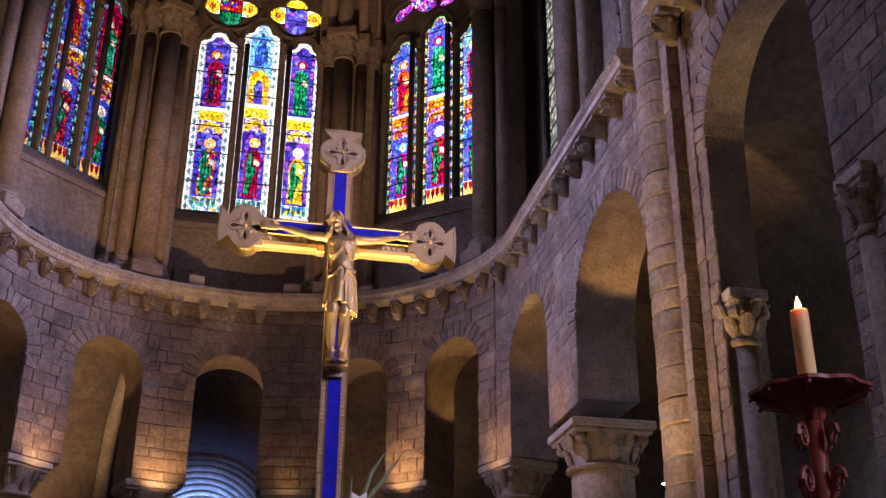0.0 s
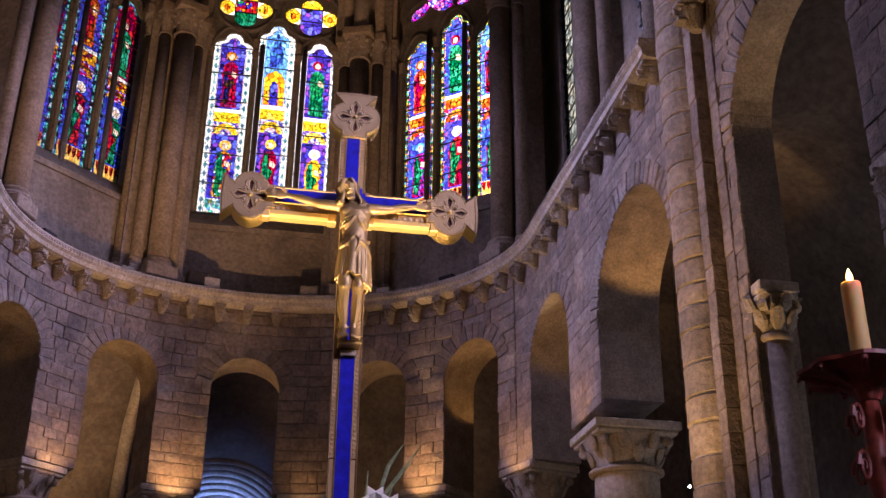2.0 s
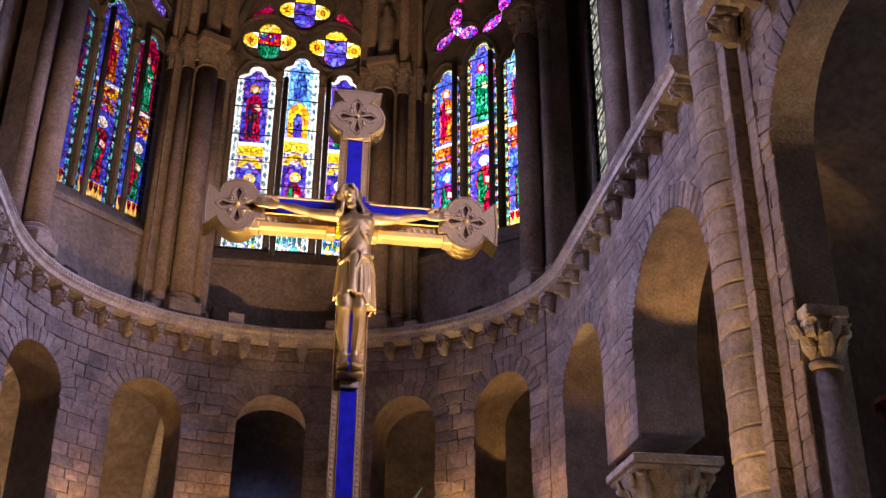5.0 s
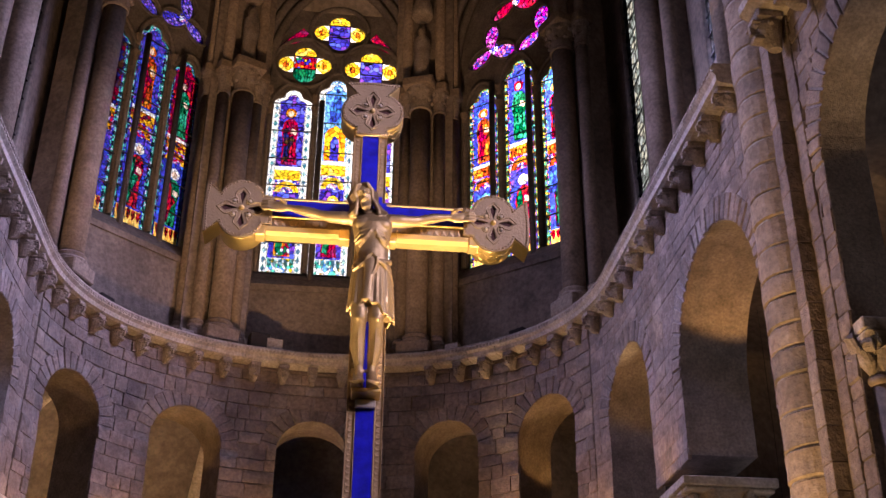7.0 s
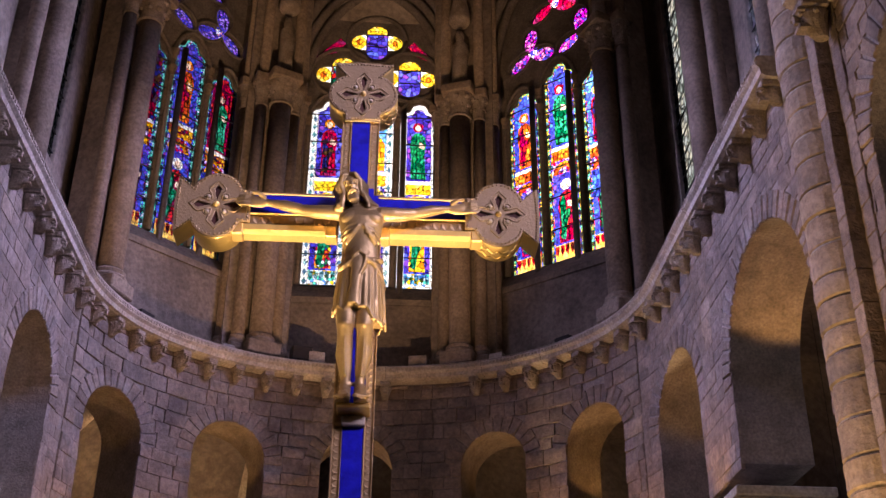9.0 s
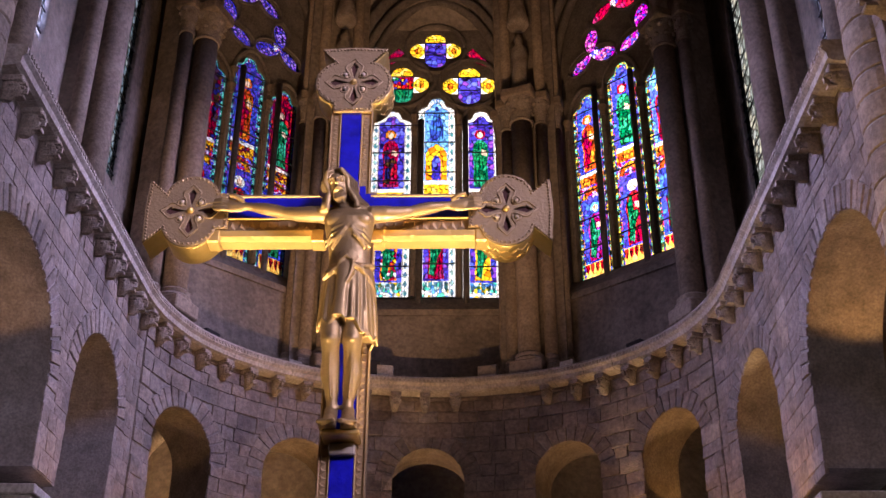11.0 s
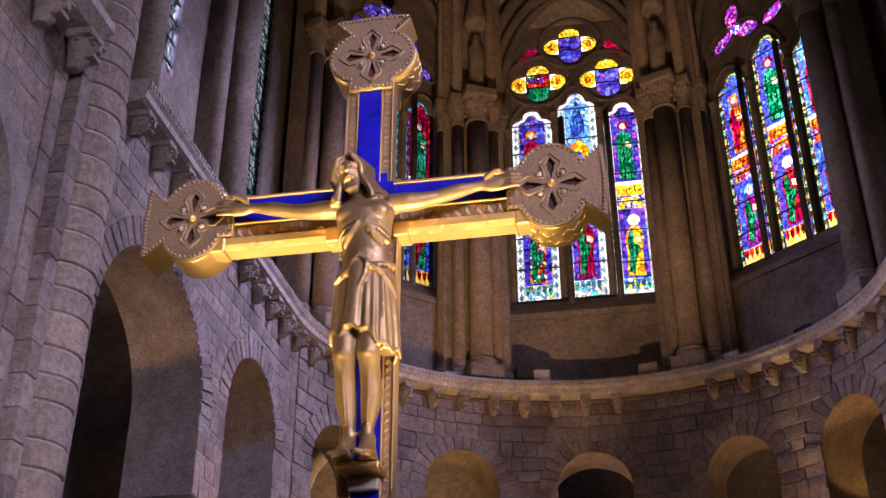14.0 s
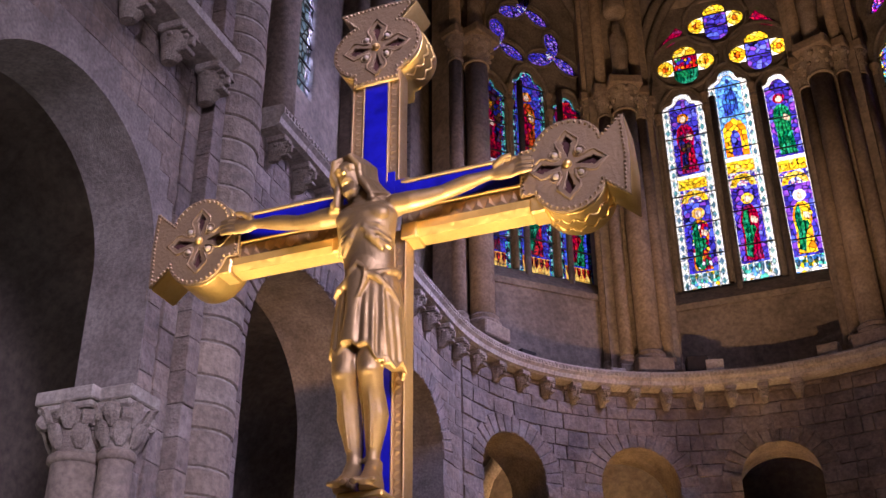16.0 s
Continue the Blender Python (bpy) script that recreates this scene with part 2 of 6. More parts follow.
RED, CRIM, BLU, SKY = (0.75, 0.015, 0.015), (0.42, 0.0, 0.05), (0.06, 0.04, 0.68), (0.15, 0.42, 1.0)
VIO, GRN, TEAL, YEL = (0.075, 0.05, 0.62), (0.01, 0.26, 0.10), (0.14, 0.75, 0.62), (1.0, 0.66, 0.03)
ORG, WHI, PNK, PALE = (0.95, 0.26, 0.01), (1.0, 1.0, 1.0), (0.9, 0.4, 0.6), (0.75, 0.8, 1.0)
DRK = (0.04, 0.015, 0.05)
G = {
    "pearl": glass("glass_pearl", [WHI, WHI, PALE, WHI], 26, 0.05, deep=0.85),
    "pearl_teal": glass("glass_pearl_teal", [TEAL, (0.3, 0.8, 0.85), TEAL, PALE, (0.05, 0.4, 0.3)], 26, 0.08),
    "pearl_gold": glass("glass_pearl_gold", [(0.7, 0.5, 0.05), TEAL, (0.75, 0.5, 0.04), (0.2, 0.5, 0.15), (0.1, 0.25, 0.5)], 26, 0.09),
    "border_white": glass("glass_border_white", [WHI, SKY, WHI, TEAL, DRK, YEL, WHI, VIO], 15, 0.09),
    "border_teal": glass("glass_border_teal", [TEAL, BLU, CRIM, TEAL, DRK], 22, 0.1),
    "border_gold": glass("glass_border_gold", [BLU, (0.7, 0.45, 0.03), GRN, (0.5, 0.02, 0.02)], 22, 0.1),
    "violet": glass("glass_violet", [VIO, (0.05, 0.04, 0.5), (0.14, 0.16, 0.85), (0.22, 0.06, 0.55), (0.04, 0.02, 0.32)], 9, 0.07),
    "blue": glass("glass_blue", [BLU, (0.05, 0.04, 0.5), (0.10, 0.14, 0.85), (0.03, 0.02, 0.3), (0.2, 0.06, 0.6)], 9, 0.07),
    "sky": glass("glass_sky", [SKY, (0.3, 0.6, 1.0), SKY, (0.1, 0.25, 0.9)], 10),
    "red": glass("glass_red", [CRIM, (0.5, 0.01, 0.04), CRIM, (0.35, 0.02, 0.14)], 9, 0.04, deep=0.5, folds=4.5),
    "green": glass("glass_green", [GRN, (0.02, 0.34, 0.2), GRN, (0.0, 0.14, 0.07)], 9, 0.04, deep=0.5, folds=4.5),
    "orange_gold": glass("glass_orange_gold", [YEL, ORG, YEL, (0.95, 0.42, 0.02)], 8, 0.07),
    "cobalt": glass("glass_cobalt", [(0.05, 0.12, 0.75), (0.08, 0.28, 0.9), (0.04, 0.06, 0.5)], 8, 0.06, folds=4.5),
    "orange": glass("glass_orange", [ORG, (0.95, 0.36, 0.02), ORG, (0.8, 0.14, 0.01)], 9, 0.06, deep=0.55, folds=4.5),
    "yellow": glass("glass_yellow", [YEL, YEL, (1.0, 0.75, 0.15), (0.95, 0.5, 0.02)], 11, 0.06),
    "yellow_dots": glass("glass_yellow_dots", [YEL, YEL, DRK, YEL, (1.0, 0.8, 0.25)], 24, 0.06),
    "purple": glass("glass_purple", [(0.40, 0.06, 0.5), VIO, CRIM, (0.25, 0.05, 0.45)], 12, folds=4.5),
    "pale": glass("glass_pale", [WHI, PALE, WHI, (1.0, 0.9, 0.75)], 16, 0.03, deep=0.85),
    "dark": glass("glass_dark", [DRK, CRIM, (0.02, 0.02, 0.2), DRK, (0.1, 0.05, 0.02)], 10, deep=0.5, folds=4.5),
    "mixed": glass("glass_mixed", [CRIM, YEL, VIO, RED, GRN, PALE, CRIM, ORG], 13, folds=4.5),
    "foot": glass("glass_foot_band", [PALE, WHI, SKY, YEL, WHI, PALE, TEAL], 13),
    "foot_red": glass("glass_foot_red", [RED, YEL, RED, ORG, YEL], 14, 0.07),
    "gold_dark": glass("glass_gold_dark", [YEL, ORG, DRK, (0.7, 0.4, 0.0), CRIM], 18, 0.1),
    "spandrel": glass("glass_spandrel", [PALE, VIO, BLU, PALE, PNK], 24, 0.08),
    "magenta": glass("glass_magenta", [(0.5, 0.06, 0.55), (0.6, 0.2, 0.5), VIO, (0.36, 0.0, 0.42)], 16, 0.12),
    "lilac": glass("glass_lilac", [VIO, (0.32, 0.2, 0.8), BLU, (0.3, 0.12, 0.8)], 16, 0.12),
    "skin": glass("glass_skin", [(0.95, 0.72, 0.6), (0.9, 0.62, 0.5)], 8, 0.02, deep=0.8, folds=9.0),
    "lead_black": glass("glass_black", [(0.02, 0.01, 0.02), (0.05, 0.03, 0.04)], 8, 0.02),
    "teal_dark": glass("glass_teal_dark", [(0.02, 0.16, 0.22), (0.03, 0.10, 0.2), (0.25, 0.55, 0.6)], 8, 0.02),
    "amber": glass("glass_amber", [(0.95, 0.6, 0.15), (0.85, 0.45, 0.08)], 9, 0.03),
    # south copy of the clear glass, weaker daylight put into its colour
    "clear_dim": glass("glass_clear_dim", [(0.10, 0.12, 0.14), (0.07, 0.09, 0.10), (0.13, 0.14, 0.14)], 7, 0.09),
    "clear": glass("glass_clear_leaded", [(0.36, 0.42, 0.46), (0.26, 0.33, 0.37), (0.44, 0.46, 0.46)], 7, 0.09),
}

DEEP = {}
for key, cols, sc in (
    ("violet", [(0.05, 0.045, 0.42), (0.03, 0.06, 0.45), (0.09, 0.04, 0.38), (0.025, 0.02, 0.26)], 12),
    ("blue", [(0.03, 0.05, 0.48), (0.02, 0.03, 0.34), (0.04, 0.12, 0.58), (0.05, 0.04, 0.42)], 12),
    ("sky", [(0.06, 0.2, 0.75), (0.05, 0.08, 0.6), (0.1, 0.3, 0.8)], 12),
    ("red", [(0.3, 0.0, 0.03), (0.4, 0.01, 0.02), (0.18, 0.0, 0.05)], 10),
    ("green", [(0.01, 0.16, 0.07), (0.0, 0.09, 0.04), (0.02, 0.25, 0.16)], 10),
    ("orange", [(0.5, 0.1, 0.01), (0.42, 0.05, 0.01), (0.55, 0.2, 0.02)], 10),
    ("purple", [(0.2, 0.02, 0.3), (0.25, 0.0, 0.08), (0.14, 0.03, 0.4)], 12),
    ("dark", [DRK, (0.16, 0.0, 0.02), (0.01, 0.01, 0.12), (0.05, 0.02, 0.01)], 10),
    ("pale", [PALE, (0.7, 0.6, 0.6), (0.5, 0.5, 0.8)], 16),
    ("gold_dark", [(0.65, 0.35, 0.02), (0.4, 0.12, 0.01), DRK, (0.5, 0.25, 0.0), (0.2, 0.0, 0.02)], 20),
    ("foot_red", [RED, YEL, RED, ORG, (0.4, 0.0, 0.02)], 14),
    ("spandrel", [(0.3, 0.2, 0.7), BLU, (0.5, 0.4, 0.8), CRIM, DRK], 24),
):
    cols = [tuple(min(1.0, c * 1.55) for c in col) for col in cols]
    DEEP[key] = glass("deep_glass_" + key, cols, sc, 0.06, deep=0.6, folds=4.5 if key in ("red", "green", "orange", "purple", "dark") else 0.0)

# ---------------------------------------------------------------- builders


def thing(name, at=(0, 0, 0), label="", category="", group="", kind="", m=None):
    ob = new(name)
    ob.empty_display_size = 0.1
    ob.matrix_world = m if m is not None else Matrix.Translation(at)
    return tagged(ob, label, category, group, kind)


def from_bm(name, bm, mat, smooth=False):
    me = bpy.data.meshes.new(name)
    bmesh.ops.recalc_face_normals(bm, faces=bm.faces)
    bm.to_mesh(me)
    bm.free()
    for mm in mat if isinstance(mat, (list, tuple)) else (mat,):
        me.materials.append(mm)
    if smooth:
        for p in me.polygons:
            p.use_smooth = len(p.vertices) <= 4      # end caps stay crisp
    return me


def part(name, bm, mat, parent=None, label="", smooth=False, m=None):
    me = bm if isinstance(bm, bpy.types.Mesh) else from_bm(name, bm, mat, smooth)
    ob = new(name, me)
    if parent is not None:
        ob.parent = parent
    if m is not None:
        ob.matrix_basis = m
    return tagged(ob, label)


def box(bm, lo, hi, m=None, bevel=0.0):
    made = bmesh.ops.create_cube(bm, size=1.0)["verts"]
    lo, hi = Vector(lo), Vector(hi)
    for v in made:
        v.co = Vector([lo[i] + (v.co[i] + 0.5) * (hi[i] - lo[i]) for i in range(3)])
    if bevel:
        edges = list({e for v in made for e in v.link_edges})
        made = list({v for f in bmesh.ops.bevel(bm, geom=edges, offset=bevel, segments=1, affect="EDGES")["faces"] for v in f.verts})
    if m is not None:
        for v in made:
            v.co = m @ v.co
    return bm


def turned(bm, profile, seg=24, m=None, flute=0, depth=0.0):
    """A turned solid from (radius, z) pairs, about z."""
    rings = []
    for r, z in profile:
        ring = []
        for i in range(seg):
            a = 2 * math.pi * i / seg
            rr = r * (1 + depth * math.cos(flute * a)) if flute else r
            p = Vector((rr * math.cos(a), rr * math.sin(a), z))
            ring.append(bm.verts.new(m @ p if m is not None else p))
        rings.append(ring)
    for a, b in zip(rings, rings[1:]):
        for i in range(seg):
            bm.faces.new((a[i], a[(i + 1) % seg], b[(i + 1) % seg], b[i]))
    bm.faces.new(rings[0][::-1])
    bm.faces.new(rings[-1])
    return bm


def loft(bm, sections, seg=16, flute=0, depth=0.0):
    """A closed skin over ellipses (centre, half width along a, half width along b, axis a, axis b)."""
    rings = []
    for n, (c, ra, rb, a, b) in enumerate(sections):
        ring = []
        for i in range(seg):
            t = 2 * math.pi * i / seg
            k = 1 + (depth * math.cos(flute * t) if flute and n else 0)
            ring.append(bm.verts.new(Vector(c) + Vector(a) * ra * k * math.cos(t) + Vector(b) * rb * k * math.sin(t)))
        rings.append(ring)
    for a, b in zip(rings, rings[1:]):
        for i in range(seg):
            bm.faces.new((a[i], a[(i + 1) % seg], b[(i + 1) % seg], b[i]))
    bm.faces.new(rings[0][::-1])
    bm.faces.new(rings[-1])
    return bm


def tube(bm, points, radii, seg=12):
    pts = [Vector(p) for p in points]
    secs = []
    for i, p in enumerate(pts):
        d = (pts[min(i + 1, len(pts) - 1)] - pts[max(i - 1, 0)]).normalized()
        a = d.cross(Vector((0.13, 0.97, 0.2))).normalized()
        secs.append((p, radii[i], radii[i], a, d.cross(a).normalized()))
    return loft(bm, secs, seg)


def plate(name, loops, thick, mat, bevel=0.0):
    """A flat plate in x, y with holes (inner loops), thick along z, as a mesh."""
    cu = bpy.data.curves.new(name, "CURVE")
    cu.dimensions, cu.fill_mode, cu.extrude, cu.bevel_depth, cu.bevel_resolution, cu.offset = "2D", "BOTH", max(thick / 2 - bevel, 0.0005), bevel, 1, -bevel
    for loop in loops:
        sp = cu.splines.new("POLY")
        sp.points.add(len(loop) - 1)
        for p, q in zip(sp.points, loop):
            p.co = (q[0], q[1], 0, 1)
        sp.use_cyclic_u = True
    ob = bpy.data.objects.new(name, cu)
    me = bpy.data.meshes.new_from_object(ob)
    me.name = name
    bpy.data.objects.remove(ob)
    bpy.data.curves.remove(cu)
    weld = bmesh.new()
    weld.from_mesh(me)
    bmesh.ops.remove_doubles(weld, verts=weld.verts[:], dist=1e-5)
    weld.to_mesh(me)
    weld.free()
    me.materials.clear()
    me.materials.append(mat)
    return me


def ring(cx, cy, rx, ry=None, n=20, a0=0.0, a1=360.0):
    ry = rx if ry is None else ry
    full = abs(a1 - a0) >= 360
    return [(cx + rx * math.cos(radians(a0 + (a1 - a0) * i / (n if full else n - 1))), cy + ry * math.sin(radians(a0 + (a1 - a0) * i / (n if full else n - 1)))) for i in range(n)]


# ---------------------------------------------------------------- the choir wall and its arcade
# openings: centre along the wall, half width, height of the springing, height of the bottom
OPENINGS = [
    (-0.21, 0.62, 7.72, Z_IMPOST), (-2.47, 0.66, 7.68, Z_IMPOST), (-4.86, 0.69, 7.60, Z_IMPOST), (-7.62, 0.92, 7.34, Z_IMPOST), (s_of_y(12.55, -1), 1.36, 6.84, 5.55),
    (2.24, 0.60, 7.70, Z_IMPOST), (4.33, 0.66, 7.72, Z_IMPOST), (6.90, 0.93, 7.36, Z_IMPOST), (s_of_y(12.68, 1), 1.36, 6.84, 5.55),
    (s_of_y(8.40, -1), 1.21, 6.88, 5.3), (s_of_y(8.50, 1), 1.10, 7.25, 5.3),
]
S_PIER = S1 + CY - 11.0     # from here on the wall stands on piers and rises to the vault
S_END = S1 + CY - 1.0
THICK = 0.85


def lower_edge(s):
    """Bottom of the masonry at s: open below the imposts, solid in the great piers."""
    y = CY - (abs(s) - S1)
    if abs(s) > S1 and (9.55 < y < 11.2 or y < 7.45):
        return 0.0
    return Z_IMPOST if y > 13.9 or abs(s) <= S1 else 5.4


def build_shell(name, s_from, s_to, top, label, deep=THICK):
    cuts = sorted({s_from, s_to, *(s_from + 0.2 * i for i in range(1, int((s_to - s_from) / 0.2) + 1) if s_from + 0.2 * i < s_to)})
    mine = [o for o in OPENINGS if s_from < o[0] < s_to]
    for o in mine:
        cuts = [c for c in cuts if not (o[0] - o[1] - 0.03 < c < o[0] + o[1] + 0.03)]
    cols = [(c, lower_edge(c), None) for c in cuts]
    for sc, r, zs, zb in mine:
        cols.append((sc - r, lower_edge(sc - r - 0.05), None))
        for i in range(25):
            a = math.pi * (1 - i / 24)
            cols.append((sc + r * math.cos(a), zs + r * math.sin(a), i))
        cols.append((sc + r, lower_edge(sc + r + 0.05), None))
    cols.sort(key=lambda c: (round(c[0], 5), 0 if c[2] is None and any(abs(c[0] - (o[0] - o[1])) < 1e-6 for o in mine) else (2 if c[2] is None and any(abs(c[0] - (o[0] + o[1])) < 1e-6 for o in mine) else 1)))
    bm = bmesh.new()
    rows = []
    for s, z, _ in cols:
        rows.append([bm.verts.new(along(s, o, h)) for o, h in ((0, z), (0, top), (deep, top), (deep, z))])
    for a, b in zip(rows, rows[1:]):
        if (a[1].co - b[1].co).length < 1e-4:
            bm.faces.new((a[0], b[0], b[3], a[3]))
            continue
        for i in range(4):
            j = (i + 1) % 4
            bm.faces.new((a[i], b[i], b[j], a[j]))
    bm.faces.new(rows[0])
    bm.faces.new(rows[-1][::-1])
    bmesh.ops.remove_doubles(bm, verts=bm.verts[:], dist=1e-4)
    ob = part(name, bm, M_MORTAR)
    return tagged(ob, label, "wall", "", "structure")


S_NORTH, S_SOUTH = -6.1, 5.5     # where the apse wall meets the choir walls, midway between arches
wall_apse = build_shell("wall_apse", S_NORTH, S_SOUTH, Z_CORNICE, "curved sandstone apse wall pierced by round arches")
wall_north = build_shell("wall_north", -S_PIER, S_NORTH - 0.002, Z_CORNICE, "sandstone choir wall with round arches, in cool daylight")
wall_south = build_shell("wall_south", S_SOUTH + 0.002, S_PIER, Z_CORNICE, "sandstone choir wall with round arches, lit from below")
wall_north_pier = build_shell("wall_north_pier", -S_END, -S_PIER - 0.002, 22.0, "tall sandstone pier wall with an arched opening", 0.60)
wall_south_pier = build_shell("wall_south_pier", S_PIER + 0.002, S_END, 22.0, "tall sandstone pier wall with an arched opening", 0.42)

# upper wall and piers between the windows, standing back from the cornice
UPPER = 5.42


def upper_panel(name, centre, angle, loops, thick, label):
    """A bay of the clerestory: a plate with holes, local x along the bay, local y up."""
    m = Matrix.Translation((centre[0], centre[1], 0)) @ Matrix.Rotation(-angle, 4, "Z") @ Matrix.Rotation(math.pi / 2, 4, "X")
    me = plate(name, loops, thick, M_TRACERY, 0.02)
    ob = part(name, me, None, m=m)
    return tagged(ob, label, "window wall", "", "structure"), m


def rect(x0, y0, x1, y1):
    return [(x0, y0), (x1, y0), (x1, y1), (x0, y1)]


def lancet(u0, u1, z0, zs, tip, d=0.0):
    """A lancet with a small cusped, onion-shaped head."""
    c, w = (u0 + u1) / 2, (u1 - u0) / 2 - d
    z0, tip = z0 + d, tip - d
    pts = [(c - w, z0), (c + w, z0), (c + w, zs)]
    h = tip - zs
    for x, y in ((0.96, 0.22), (0.78, 0.38), (0.52, 0.46), (0.44, 0.60), (0.40, 0.76), (0.26, 0.93), (0.0, 1.0), (-0.26, 0.93), (-0.40, 0.76), (-0.44, 0.60), (-0.52, 0.46), (-0.78, 0.38), (-0.96, 0.22)):
        pts.append((c + w * x, zs + h * y))
    pts.append((c - w, zs))
    return pts


def quatrefoil(cx, cy, rx, ry, n=9):
    pts = []
    for k in range(4):
        a = 90 * k
        ex, ey = math.cos(radians(a)), math.sin(radians(a))
        lx, ly = (rx * 0.56, ry * 0.52)
        for i in range(n):
            t = a - 100 + 200 * i / (n - 1)
            pts.append((cx + ex * lx + rx * 0.40 * math.cos(radians(t)), cy + ey * ly + ry * 0.44 * math.sin(radians(t))))
    return pts


LEAF = [(0, 1.04), (8, 0.98), (16, 0.88), (25, 0.72), (34, 0.54), (44, 0.36), (53, 0.24), (60, 0.19)]


def trefoil(cx, cy, r, turn, grow=0.0):
    """Three pointed leaves that meet about a small round."""
    loop = []
    for k in range(3):
        for d, q in [(-d, q) for d, q in LEAF[:0:-1]] + LEAF[:-1]:
            a = radians(turn + 120 * k + d)
            loop.append((cx + (r * q + grow) * math.cos(a), cy + (r * q + grow) * math.sin(a)))
    return loop


def widened(pts, d):
    """The closed outline pts moved outwards by d."""
    out, n = [], len(pts)
    for i in range(n):
        (x0, y0), (x1, y1) = pts[i - 1], pts[(i + 1) % n]
        l = math.hypot(x1 - x0, y1 - y0) or 1.0
        out.append((pts[i][0] + d * (y1 - y0) / l, pts[i][1] - d * (x1 - x0) / l))
    return out


def trefoil_petals(cx, cy, r, turn):
    out = []
    for k in range(3):
        loop = []
        for d, q in [(-d, q) for d, q in LEAF[:0:-1]] + LEAF:
            a = radians(turn + 120 * k + d)
            loop.append((cx + r * q * math.cos(a), cy + r * q * math.sin(a)))
        loop += [(cx + r * 0.165 * math.cos(radians(turn + 120 * k + d)), cy + r * 0.165 * math.sin(radians(turn + 120 * k + d))) for d in (50, 25, 0, -25, -50)]
        out.append(loop)
    return out


def pane(name, loops, mat, parent, m, depth=0.0, label=""):
    me = plate(name, loops, 0.008, mat)
    return part(name, me, None, parent, label, m=Matrix.Translation((0, 0, depth)))


def figure_loops(cx, z0, z1, w, lean):
    """A plain standing shape: a robe, a mantle over one side, an arm, and a round with a ring about it."""
    h = z1 - z0
    def put(pts):
        return [(cx + x * w + lean * y, z0 + y * h) for x, y in pts]
    robe = put([(-0.40, 0.03), (0.42, 0.03), (0.36, 0.20), (0.34, 0.40), (0.44, 0.56), (0.36, 0.68), (0.16, 0.745), (-0.12, 0.745), (-0.34, 0.69), (-0.46, 0.54), (-0.38, 0.36), (-0.42, 0.18)])
    mantle = put([(-0.35, 0.10), (-0.08, 0.06), (0.05, 0.30), (0.25, 0.42), (0.20, 0.47), (-0.02, 0.48), (-0.08, 0.70), (-0.26, 0.67), (-0.37, 0.54), (-0.30, 0.34)])
    arm = put([(0.04, 0.52), (0.30, 0.49), (0.37, 0.54), (0.28, 0.58), (0.06, 0.60)])
    hx, hz = cx + lean * 0.84, z0 + 0.825 * h
    return robe, mantle, arm, ring(hx, hz, w * 0.155, w * 0.20, 14), ring(hx, hz + 0.01 * h, w * 0.30, w * 0.31, 18)


def figure_panes(parent, tints, loops, robe_col, head_col, mantle_col):
    robe, mantle, arm, head, halo = loops
    pane("robe_pane", [robe, mantle, arm], tints[robe_col], parent, None)
    pane("mantle_pane", [mantle], tints[mantle_col], parent, None)
    pane("hand_pane", [arm], G["skin"], parent, None)
    pane("halo_pane", [halo, head], tints[head_col], parent, None)
    pane("face_pane", [head], G["skin"], parent, None)


def merged_pane(name, loops, mat, parent, depth):
    """Small alike pieces of glass, leaded side by side."""
    bm = bmesh.new()
    for loop in loops:
        bm.faces.new([bm.verts.new((x, y, depth)) for x, y in loop])
    bmesh.ops.solidify(bm, geom=list(bm.faces), thickness=0.006)
    return part(name, bm, mat, parent)


def saddle_bars(parent, u0, u1, z0, h):
    for f in (0.0, 0.17, 0.34, 0.50, 0.66, 0.83, 1.0):
        bm = bmesh.new()
        box(bm, (u0 - 0.02, z0 + h * f - 0.011, 0.022), (u1 + 0.02, z0 + h * f + 0.011, 0.040))
        part("saddle_bar", bm, M_LEAD, parent)


